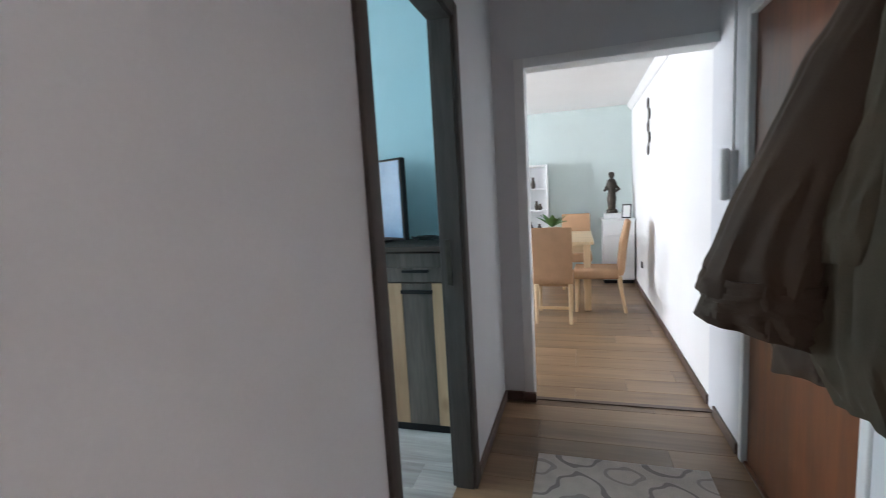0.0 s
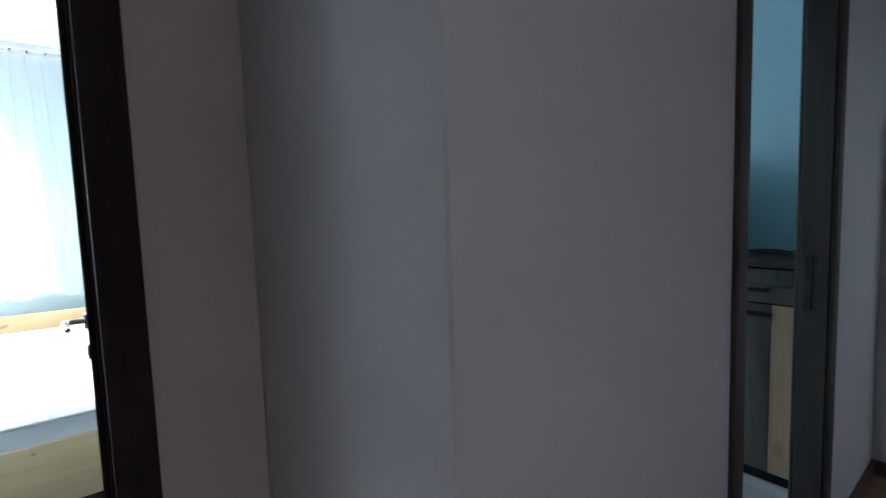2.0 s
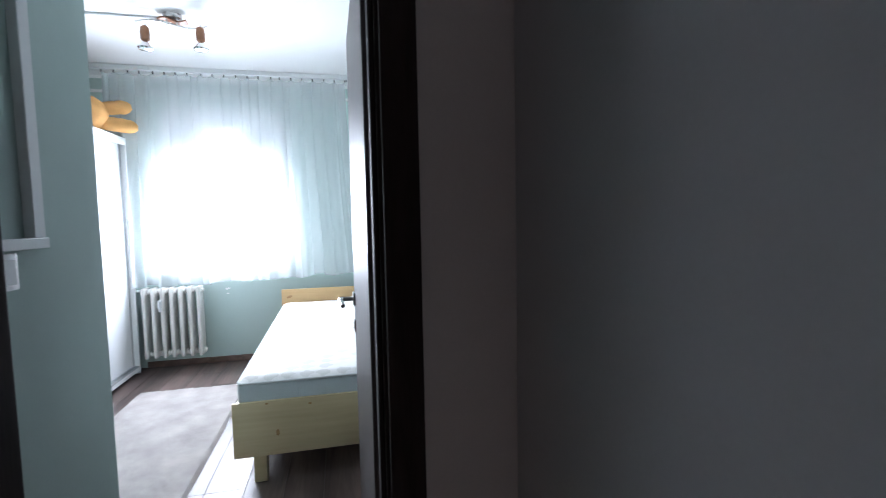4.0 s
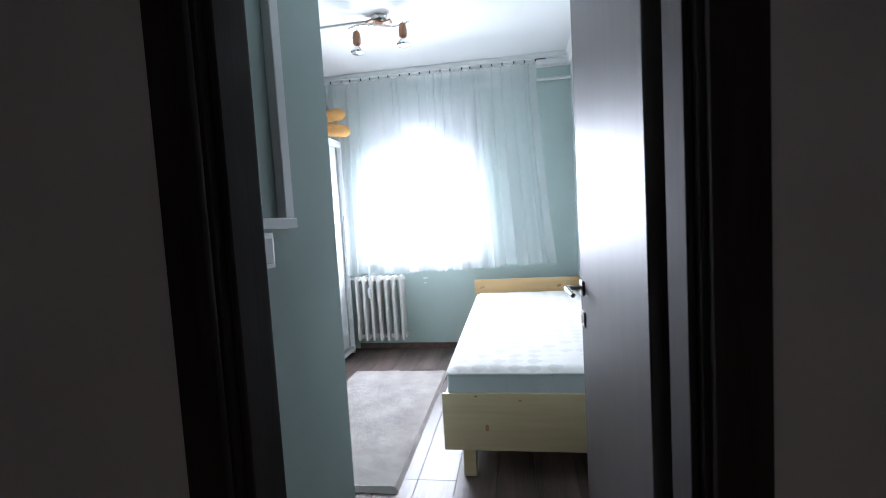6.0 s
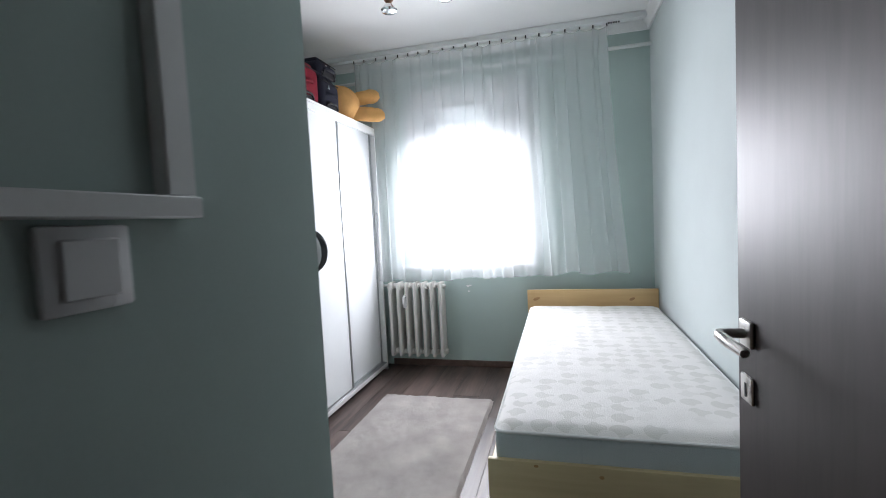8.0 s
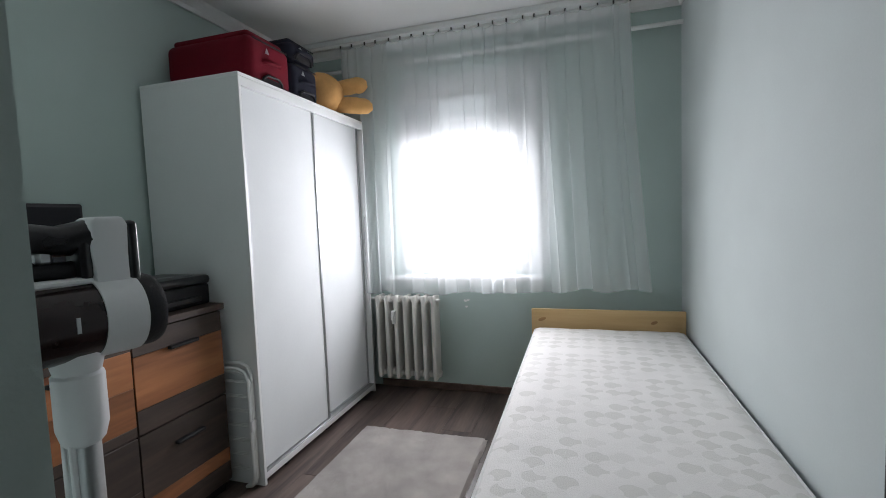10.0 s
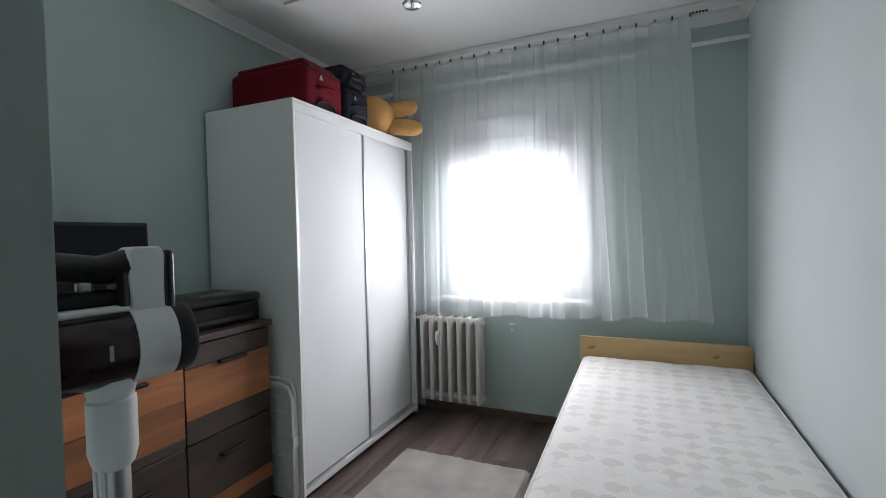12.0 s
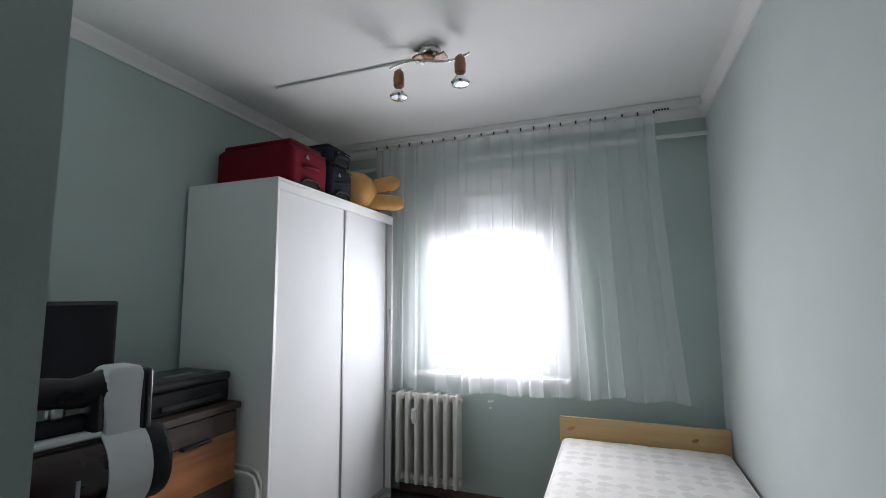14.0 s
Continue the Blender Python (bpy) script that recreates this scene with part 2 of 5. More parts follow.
M = {
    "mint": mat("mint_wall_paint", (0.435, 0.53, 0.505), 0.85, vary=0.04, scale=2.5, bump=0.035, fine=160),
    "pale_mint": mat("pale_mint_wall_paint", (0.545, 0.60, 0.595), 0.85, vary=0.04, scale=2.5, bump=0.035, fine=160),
    "aqua": mat("aqua_wall_paint", (0.41, 0.585, 0.63), 0.85, vary=0.04, scale=2.5, bump=0.035, fine=160),
    # white wall paint with the warm cast of the dim light mixed into it
    "warm_cast_wall": mat("white_wall_warm_cast", (0.60, 0.565, 0.555), 0.88, vary=0.05, scale=2.2, bump=0.04, fine=140),
    # colour of an unseen wall, chosen to dim and warm the hall's bounce light
    "hall_bounce": mat("brown_bounce_wall", (0.44, 0.375, 0.335), 0.8, vary=0.06, scale=2.5, bump=0.04, fine=150),
    "pale": mat("pale_green_wall_paint", (0.585, 0.67, 0.65), 0.85, vary=0.04, scale=2.5, bump=0.035, fine=160),
    "white_wall": mat("white_wall_paint", (0.66, 0.675, 0.695), 0.88, vary=0.04, scale=2.2, bump=0.04, fine=140),
    "ceiling": mat("white_ceiling_paint", (0.80, 0.80, 0.79), 0.9, vary=0.03, scale=1.5, bump=0.1, fine=120),
    "white": mat("white_lacquer", (0.78, 0.79, 0.79), 0.42, vary=0.03, scale=3, bump=0.02, fine=90),
    "white_door": mat("white_board", (0.70, 0.72, 0.73), 0.85, vary=0.03, scale=3, bump=0.03, fine=120, spec=0.12),
    "alu": mat("brushed_aluminium", (0.50, 0.51, 0.52), 0.42, 1.0, vary=0.05, scale=8, stretch=(1, 1, 20)),
    "steel": mat("satin_steel", (0.60, 0.58, 0.56), 0.28, 1.0, vary=0.05, scale=10),
    "chrome": mat("chrome", (0.85, 0.85, 0.86), 0.08, 1.0, vary=0.02, bump=0),
    "wenge": wood("wenge_veneer", (0.027, 0.020, 0.019), (0.046, 0.034, 0.034), 0.49, "z", 22, 0.08, bump=0.008, rvar=0.01),
    # shaded copy of the leaf's veneer: the jamb's shade is in its darker colour
    "frame_wenge_dim": wood("wenge_veneer_shaded", (0.022, 0.016, 0.015), (0.040, 0.030, 0.029), 0.75, "z", 22, 0.08, bump=0.02, rvar=0.05),
    "grey_casing": wood("grey_brown_veneer", (0.048, 0.040, 0.036), (0.085, 0.073, 0.065), 0.68, "z", 22, 0.06),
    "bed_pine": wood("pale_pine", (0.52, 0.40, 0.22), (0.66, 0.54, 0.33), 0.45, "y", 6, 0.04),
    "head_pine": wood("honey_pine", (0.55, 0.36, 0.16), (0.68, 0.48, 0.24), 0.45, "y", 6, 0.04),
    "bed_floor": wood("dark_grey_oak_laminate", (0.036, 0.025, 0.022), (0.150, 0.108, 0.092), 0.44, "x", 11, 0.24),
    "hall_floor": wood("brown_oak_laminate", (0.170, 0.102, 0.055), (0.31, 0.200, 0.115), 0.34, "x", 6, 0.18, bump=0.03),
    "study_floor": wood("light_grey_oak_laminate", (0.28, 0.26, 0.25), (0.50, 0.48, 0.46), 0.4, "x", 10, 0.2),
    "skirting": wood("dark_skirting_board", (0.07, 0.045, 0.035), (0.14, 0.09, 0.07), 0.45, "x", 12, 0.05),
    "rad": mat("radiator_enamel", (0.66, 0.645, 0.61), 0.4, vary=0.05, scale=5, bump=0.05, fine=70),
    "pipe": mat("white_pipe_paint", (0.74, 0.75, 0.74), 0.45, vary=0.05),
    "black": mat("black_plastic", (0.012, 0.012, 0.014), 0.3, vary=0.2, bump=0.03, fine=200),
    "black_matt": mat("matt_black_plastic", (0.012, 0.012, 0.014), 0.55, vary=0.2, bump=0.1, fine=250, spec=0.25),
    "smoke": mat("smoked_plastic", (0.022, 0.012, 0.012), 0.14, vary=0.25, bump=0),
    "vac_white": mat("white_plastic", (0.72, 0.72, 0.73), 0.35, vary=0.02, bump=0.02, fine=180),
    "screen": mat("dark_screen", (0.006, 0.007, 0.009), 0.35, vary=0.1, bump=0, spec=0.1),
    # blue base colour stands in for the window mirrored in the dark screen
    "reflection_screen": mat("screen_blue_reflection", (0.08, 0.17, 0.27), 0.25, vary=0.1, bump=0, spec=0.14),
    "red_cloth": mat("red_suitcase_cloth", (0.125, 0.006, 0.014), 0.8, vary=0.2, scale=7, bump=0.3, fine=320, spec=0.12),
    "grey_cloth": mat("charcoal_suitcase_cloth", (0.016, 0.017, 0.028), 0.8, vary=0.2, scale=7, bump=0.3, fine=320, spec=0.15),
    "plush": mat("orange_plush", (0.66, 0.37, 0.14), 0.97, vary=0.14, scale=12, bump=0.35, fine=420, spec=0.1),
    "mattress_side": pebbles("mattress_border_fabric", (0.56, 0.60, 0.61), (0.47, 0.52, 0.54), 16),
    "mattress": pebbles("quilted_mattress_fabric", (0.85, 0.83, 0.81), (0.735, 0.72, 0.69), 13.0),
    "piping": mat("pale_piping", (0.74, 0.74, 0.73), 0.8, vary=0.05),
    "rug": mat("grey_shag", (0.37, 0.345, 0.325), 0.97, vary=0.24, scale=5, bump=0.6, fine=420),
    "door_rug": lattice("ornamental_rug_weave", (0.54, 0.48, 0.43), (0.27, 0.235, 0.22), 16.0, 13.0),
    "reclaimed": wood("reclaimed_orange_wood", (0.17, 0.060, 0.020), (0.34, 0.130, 0.045), 0.55, "x", 9, 0.25, knots=0.16, bump=0.2),
    "reclaimed_dark": wood("reclaimed_dark_wood", (0.024, 0.015, 0.011), (0.070, 0.045, 0.034), 0.6, "x", 11, 0.25, bump=0.25),
    "pine_z": wood("knotty_pine_upright", (0.28, 0.165, 0.090), (0.43, 0.275, 0.160), 0.6, "z", 8, 0.12, knots=0.14, bump=0.2),
    "weather_z": wood("weathered_dark_upright", (0.040, 0.031, 0.026), (0.125, 0.098, 0.082), 0.65, "z", 10, 0.15, bump=0.3),
    "tan": mat("tan_suede", (0.41, 0.245, 0.135), 0.85, vary=0.1, scale=7, bump=0.2, fine=200),
    "beech": wood("beech", (0.52, 0.36, 0.20), (0.66, 0.48, 0.29), 0.4, "z", 8, 0.06),
    "table_wood": wood("oak_tabletop", (0.58, 0.42, 0.24), (0.74, 0.57, 0.36), 0.35, "x", 7, 0.05),
    "entry": wood("brown_mahogany_veneer", (0.095, 0.032, 0.013), (0.20, 0.071, 0.028), 0.33, "z", 9, 0.05),
    "coat_brown": mat("dark_brown_waxed_cloth", (0.050, 0.030, 0.017), 0.75, vary=0.25, scale=5, bump=0.12, fine=420),
    "coat_green": mat("olive_green_cloth", (0.088, 0.076, 0.052), 0.9, vary=0.2, scale=5, bump=0.12, fine=420),
    "bronze": mat("bronze_patina", (0.06, 0.05, 0.04), 0.45, 0.6, vary=0.3, scale=20),
    "leaf": mat("leaf_green", (0.06, 0.16, 0.035), 0.45, vary=0.25, scale=20, bump=0.1),
    "pot": mat("cream_ceramic", (0.62, 0.56, 0.48), 0.35),
    "wood_orange": wood("stained_spotlight_wood", (0.20, 0.085, 0.04), (0.34, 0.16, 0.08), 0.4, "z", 25, 0.05),
    "pane": glassy("window_glass"),
    "sheer": sheer("white_voile"),
    "slat": mat("blind_slat", (0.76, 0.78, 0.79), 0.5, vary=0.04),
    "knot": wood("pine_knot", (0.34, 0.19, 0.075), (0.46, 0.27, 0.11), 0.5, "y", 30, 0.1),
    "pvc": mat("white_window_plastic", (0.74, 0.76, 0.77), 0.35, vary=0.03),
    "paper": mat("white_paper", (0.75, 0.75, 0.73), 0.7),
    "overcast": glow("overcast_sky", (0.97, 0.985, 1.0), 9.0),
    "concrete": mat("grey_plaster", (0.42, 0.42, 0.41), 0.9, vary=0.1, bump=0.3),
}


def let_light_through(m, share):
    """Thin plastic: part of the light scatters through."""
    n, l = m.node_tree.nodes, m.node_tree.links
    t, mx = n.new("ShaderNodeBsdfTranslucent"), n.new("ShaderNodeMixShader")
    t.inputs["Color"].default_value = (0.9, 0.93, 0.94, 1)
    mx.inputs["Fac"].default_value = share
    l.new(n["Principled BSDF"].outputs[0], mx.inputs[1])
    l.new(t.outputs[0], mx.inputs[2])
    l.new(mx.outputs[0], n["Material Output"].inputs["Surface"])


let_light_through(M["slat"], 0.20)
# cut the frame's sheen too, so that the jamb stays in shade
M["frame_wenge_dim"].node_tree.nodes["Principled BSDF"].inputs["Specular IOR Level"].default_value = 0.15


# ---- mesh helpers ----
def bevelled(bm, faces_verts, amount, seg):
    edges = list({e for v in faces_verts for e in v.link_edges})
    bmesh.ops.bevel(bm, geom=edges, offset=amount, segments=seg, profile=0.5, affect="EDGES")


def box(bm, x0, x1, y0, y1, z0, z1, bevel=0.003, seg=1):
    r = bmesh.ops.create_cube(bm, size=1.0)
    for v in r["verts"]:
        v.co = Vector(((x0 + x1) / 2 + v.co.x * (x1 - x0), (y0 + y1) / 2 + v.co.y * (y1 - y0), (z0 + z1) / 2 + v.co.z * (z1 - z0)))
    if bevel:
        bevelled(bm, r["verts"], min(bevel, 0.45 * min(abs(x1 - x0), abs(y1 - y0), abs(z1 - z0))), seg)
    return bm


def cyl(bm, a, b, r0, r1=None, seg=16):
    a, b = Vector(a), Vector(b)
    r1 = r0 if r1 is None else r1
    q = (b - a).to_track_quat("Z", "Y").to_matrix().to_4x4()
    bmesh.ops.create_cone(bm, cap_ends=True, segments=seg, radius1=r0, radius2=r1, depth=(b - a).length,
                          matrix=Matrix.Translation((a + b) / 2) @ q)
    return bm


def ball(bm, c, sx, sy, sz, rot=None, u=20, v=12):
    m = Matrix.Translation(c) @ (rot or Matrix.Identity(4)) @ Matrix.Diagonal((sx, sy, sz, 1))
    bmesh.ops.create_uvsphere(bm, u_segments=u, v_segments=v, radius=1.0, matrix=m)
    return bm


def tube(bm, pts, r, seg=10):
    """A round bar along a run of points."""
    pts = [Vector(p) for p in pts]
    rings, up = [], None
    for i, p in enumerate(pts):
        d = (pts[min(i + 1, len(pts) - 1)] - pts[max(i - 1, 0)]).normalized()
        if up is None:
            up = d.orthogonal().normalized()
        up = (up - d * up.dot(d)).normalized()
        side = d.cross(up)
        rr = r[i] if isinstance(r, (list, tuple)) else r
        rings.append([bm.verts.new(p + (up * math.cos(k * math.tau / seg) + side * math.sin(k * math.tau / seg)) * rr) for k in range(seg)])
    for a, b in zip(rings, rings[1:]):
        for k in range(seg):
            bm.faces.new((a[k], a[(k + 1) % seg], b[(k + 1) % seg], b[k]))
    bm.faces.new(list(reversed(rings[0])))
    bm.faces.new(rings[-1])
    return bm


def lathe(bm, profile, c=(0, 0, 0), rot=None, seg=24):
    """A turned shape from (radius, height) pairs."""
    m = Matrix.Translation(c) @ (rot or Matrix.Identity(4))
    rings = [[bm.verts.new(m @ Vector((r * math.cos(k * math.tau / seg), r * math.sin(k * math.tau / seg), z))) for k in range(seg)] for r, z in profile]
    for a, b in zip(rings, rings[1:]):
        for k in range(seg):
            bm.faces.new((a[k], a[(k + 1) % seg], b[(k + 1) % seg], b[k]))
    bm.faces.new(list(reversed(rings[0])))
    bm.faces.new(rings[-1])
    return bm


def prism(bm, pts, offset):
    """A flat outline pushed out by an offset."""
    o = Vector(offset)
    a = [bm.verts.new(Vector(p)) for p in pts]
    b = [bm.verts.new(Vector(p) + o) for p in pts]
    bm.faces.new(list(reversed(a)))
    bm.faces.new(b)
    for i in range(len(a)):
        j = (i + 1) % len(a)
        bm.faces.new((a[i], a[j], b[j], b[i]))
    bmesh.ops.recalc_face_normals(bm, faces=bm.faces)
    return bm


def B():
    return bmesh.new()


def mesh_of(name, bm, material, smooth=True):
    bmesh.ops.recalc_face_normals(bm, faces=bm.faces)
    me = bpy.data.meshes.new(name)
    if smooth:
        for f in bm.faces:
            f.smooth = True
        for e in bm.edges:
            if len(e.link_faces) == 2 and e.calc_face_angle(0) > radians(38):
                e.smooth = False
    bm.to_mesh(me)
    bm.free()
    me.materials.append(material)
    return me


def part(name, bm, material, parent, label=""):
    ob = new(name, mesh_of(name, bm, material))
    ob.parent = parent
    return tagged(ob, label)


def solo(name, bm, material, label, category, group="", kind=""):
    return tagged(new(name, mesh_of(name, bm, material)), label, category, group, kind)


def setting(name, bm, material, label="", category=""):
    return tagged(new(name, mesh_of(name, bm, material, False)), label, category, "", "structure")


def thing(name, label, category, m=None, group=""):
    ob = new(name)
    ob.empty_display_size = 0.05
    if m is not None:
        ob.matrix_world = m
    return tagged(ob, label, category, group)


# ---- the rooms: walls, floors, ceilings ----
H = 2.685


def boxes(*rows):
    bm = B()
    for r in rows:
        box(bm, *r, bevel=0)
    return bm


def window_wall(name, y0, y1, top, wy0, wy1, wz0, wz1, material):
    return setting(name, boxes((-4.98, -4.78, y0, y1, 0, wz0), (-4.98, -4.78, y0, y1, wz1, top),
                               (-4.98, -4.78, y0, wy0, wz0, wz1), (-4.98, -4.78, wy1, y1, wz0, wz1)), material, "painted outer wall with a window opening", "wall")


window_wall("wall_bedroom_window", -2.60, 0.28, H, -1.78, -0.60, 0.90, 2.42, M["mint"])
window_wall("wall_study_window", 0.28, 2.84, H, 0.80, 2.30, 0.90, 2.30, M["aqua"])
window_wall("wall_dining_window", 2.84, 7.12, H, 3.70, 6.30, 0.85, 2.35, M["white_wall"])
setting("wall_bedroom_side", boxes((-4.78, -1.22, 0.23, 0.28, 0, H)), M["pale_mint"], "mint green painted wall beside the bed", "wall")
setting("wall_study_south", boxes((-4.78, -1.22, 0.28, 0.33, 0, H), (-1.22, -0.500, 0.34, 0.37, 0, H)), M["aqua"], "aqua painted wall", "wall")
setting("wall_bedroom_wardrobe", boxes((-4.98, -1.73, -2.72, -2.60, 0, H)), M["mint"], "mint green painted wall behind the wardrobe", "wall")
setting("wall_bedroom_partition", boxes((-1.824, -1.73, -2.60, -0.92, 0, H), (-1.73, -1.22, -1.03, -0.92, 0, H)), M["mint"], "mint green painted partition with an outer corner", "wall")
setting("wall_bedroom_door", boxes((-1.22, -1.15, -1.03, -0.84, 0, H), (-1.22, -1.15, -0.073, 0.28, 0, H), (-1.22, -1.15, -0.84, -0.073, 2.06, H)), M["mint"], "mint green painted wall round the door", "wall")
# white wall whose warm, dim light is put into the paint colour
setting("wall_hall_niche", boxes((-1.15, -1.08, -1.82, -0.84, 0, H), (-1.15, -1.08, -0.073, 0.190, 0, H), (-1.15, -1.08, -0.84, -0.073, 2.06, H)), M["warm_cast_wall"], "white painted hall wall round the bedroom door", "wall")
setting("wall_hall_return", prism(B(), [(-1.15, 0.192, 0), (-0.402, 0.197, 0), (-0.398, 0.201, 0), (-0.4067, 0.34, 0), (-1.15, 0.34, 0)], (0, 0, H)), M["white_wall"], "white painted return wall beside the bedroom door", "wall")
bm = boxes((-0.500, -0.455, 1.975, 2.885, 0, H), (-0.500, -0.455, 1.122, 1.975, 2.07, H))
prism(bm, [(-0.4067, 0.34, 0), (-0.455, 1.122, 0), (-0.500, 1.122, 0), (-0.500, 0.34, 0)], (0, 0, H))
setting("wall_hall_study", bm, M["white_wall"], "white painted hall wall", "wall")
setting("wall_study_hall", boxes((-0.540, -0.500, 0.37, 1.122, 0, H), (-0.540, -0.500, 1.975, 2.80, 0, H), (-0.540, -0.500, 1.122, 1.975, 2.07, H)), M["aqua"], "aqua painted wall", "wall")
setting("wall_study_north", boxes((-4.78, -0.500, 2.80, 2.885, 0, H)), M["aqua"], "aqua painted wall behind the chest", "wall")
setting("wall_hall_dining", boxes((-4.78, -0.29, 2.885, 3.0, 0, H), (-0.29, 0.745, 2.885, 3.0, 2.07, H)), M["white_wall"], "white painted wall over the dining room doorway", "wall")
setting("wall_hall_entry", boxes((0.745, 0.90, 0.55, 1.47, 0, H), (0.745, 0.90, 2.45, 3.0, 0, H), (0.745, 0.90, 1.47, 2.45, 2.06, H)), M["white_wall"], "white painted hall wall with the flat's entrance door", "wall")
setting("wall_hall_south", boxes((-1.08, 0.745, -1.82, -1.70, 0, H)), M["white_wall"], "white painted hall end wall", "wall")
# never in view; added in brown so that the hall gets dim, warm bounce
setting("wall_hall_east", boxes((0.745, 0.90, -1.82, 0.55, 0, H)), M["hall_bounce"], "unseen hall side wall, brown to warm the bounced light", "wall")
setting("wall_dining_side", boxes((0.748, 0.90, 3.0, 7.12, 0, H)), M["ceiling"], "bright white painted dining room wall", "wall")
setting("wall_dining_back", boxes((-4.78, 0.748, 7.0, 7.12, 0, H)), M["pale"], "pale green painted dining room wall", "wall")
setting("ceiling_bedroom", boxes((-4.98, -1.15, -2.72, 0.28, H, 2.8)), M["ceiling"], "white painted ceiling", "ceiling")
setting("ceiling_hall", boxes((-1.15, 0.90, -1.82, 2.94, H, 2.8)), M["ceiling"], "white painted ceiling", "ceiling")
setting("ceiling_study", boxes((-4.98, -1.15, 0.28, 2.94, H, 2.8)), M["ceiling"], "white painted ceiling", "ceiling")
setting("ceiling_dining", boxes((-4.78, 0.748, 3.0, 7.0, 2.43, 2.60), (-4.98, 0.90, 2.94, 7.12, H, 2.8)), M["ceiling"], "white lowered ceiling", "ceiling")

# ceiling cornice of the bedroom
for i, (a, b, c, d) in enumerate(((-4.78, -1.824, -2.6, 1), (-4.78, -1.22, 0.23, -1))):
    bm = B()
    prism(bm, [(a, c, H - 0.075), (a, c + d * 0.012, H - 0.075), (a, c + d * 0.018, H - 0.052), (a, c + d * 0.050, H - 0.022), (a, c + d * 0.055, H - 0.001), (a, c, H - 0.001)], (b - a, 0, 0))
    setting("trim_cornice_%d" % (i + 1), bm, M["ceiling"], "white moulded ceiling cornice", "cornice")
bm = prism(B(), [(-4.78, -2.6, H - 0.075), (-4.768, -2.6, H - 0.075), (-4.762, -2.6, H - 0.052), (-4.730, -2.6, H - 0.022), (-4.725, -2.6, H - 0.001), (-4.78, -2.6, H - 0.001)], (0, 2.83, 0))
setting("trim_cornice_3", bm, M["ceiling"], "white moulded ceiling cornice", "cornice")
bm = prism(B(), [(0.748, 3.0, 2.35), (0.735, 3.0, 2.35), (0.69, 3.0, 2.41), (0.69, 3.0, 2.429), (0.748, 3.0, 2.429)], (0, 4.0, 0))
setting("trim_cornice_4", bm, M["ceiling"], "white moulded ceiling cornice", "cornice")

# skirting boards
for i, r in enumerate(((-4.78, -4.765, -1.95, 0.23, 0, 0.055), (-4.765, -1.22, 0.215, 0.23, 0, 0.055), (-1.824, -1.24, -0.92, -0.905, 0, 0.055),
                       (-0.455, -0.440, 2.03, 2.885, 0, 0.06), (-0.440, -0.33, 2.870, 2.885, 0, 0.06), (0.730, 0.745, 2.47, 2.87, 0, 0.06),
                       (0.733, 0.748, 3.01, 7.0, 0, 0.06),
                       (-0.33, 0.733, 6.985, 7.0, 0, 0.06), (0.730, 0.745, -1.7, 1.45, 0, 0.06))):
    setting("baseboard_%d" % (i + 1), box(B(), *r, bevel=0.004), M["skirting"], "dark brown skirting board", "skirting board")

floor_bedroom = setting("floor_bedroom", boxes((-4.98, -1.12, -2.72, 0.28, -0.20, -0.008)), M["concrete"], "dark grey-brown laminate floor", "floor")
floor_hall = setting("floor_hall", boxes((-1.12, 0.90, -1.82, 2.93, -0.20, -0.008)), M["concrete"], "brown oak laminate floor", "floor")
floor_study = setting("floor_study", boxes((-4.98, -1.12, 0.28, 2.93, -0.20, -0.008)), M["concrete"], "light grey laminate floor", "floor")
floor_dining = setting("floor_dining", boxes((-4.98, 0.90, 2.93, 7.12, -0.20, -0.008)), M["concrete"], "brown oak laminate floor", "floor")


# ---- fitted doors and windows ----
def door_casing(name, x0, x1, y0, y1, top, width, proud, material, label):
    """A lined opening in a wall that stands across x: lining, stops and casings on both faces."""
    t = thing(name, label, "door frame")
    t["kind"] = "structure"
    for n, a, b, s in (("jamb", y0, y0 + 0.025, 1), ("jamb", y1 - 0.025, y1, -1)):
        part(n, box(B(), x0, x1, a, b, 0, top, bevel=0.002), material, t)
    part("head_lining", box(B(), x0, x1, y0 + 0.025, y1 - 0.025, top - 0.025, top, bevel=0.002), material, t)
    for x, d in ((x0, -1), (x1, 1)):
        a, b = sorted((x, x + d * proud))
        part("casing", box(B(), a, b, y0 - width + 0.018, y0 + 0.018, 0, top + width - 0.018, bevel=0.005, seg=2), material, t)
        part("casing", box(B(), a, b, y1 - 0.018, y1 + width - 0.018, 0, top + width - 0.018, bevel=0.005, seg=2), material, t)
        part("casing_head", box(B(), a, b, y0 + 0.018, y1 - 0.018, top - 0.018, top + width - 0.018, bevel=0.005, seg=2), material, t)
    return t


frame_bed = door_casing("door_frame_bedroom", -1.22, -1.08, -0.84, -0.073, 2.06, 0.073, 0.018, M["frame_wenge_dim"], "dark wenge door frame lining the bedroom doorway")
for a, b in ((-0.815, -0.800), (-0.109, -0.098)):
    part("door_stop", box(B(), -1.155, -1.10, a, b, 0, 2.035, bevel=0.003), M["frame_wenge_dim"], frame_bed)
# added pale strip imitates the bright sliver of light at the hinge gap
part("light_strip", box(B(), -1.162, -1.155, -0.106, -0.098, 0.0, 2.03, bevel=0.001), M["pipe"], frame_bed, "pale strip standing in for light at the hinge gap")
frame_study = door_casing("door_frame_study", -0.540, -0.455, 1.122, 1.975, 2.07, 0.063, 0.016, M["grey_casing"], "grey-brown door frame lining an open doorway")
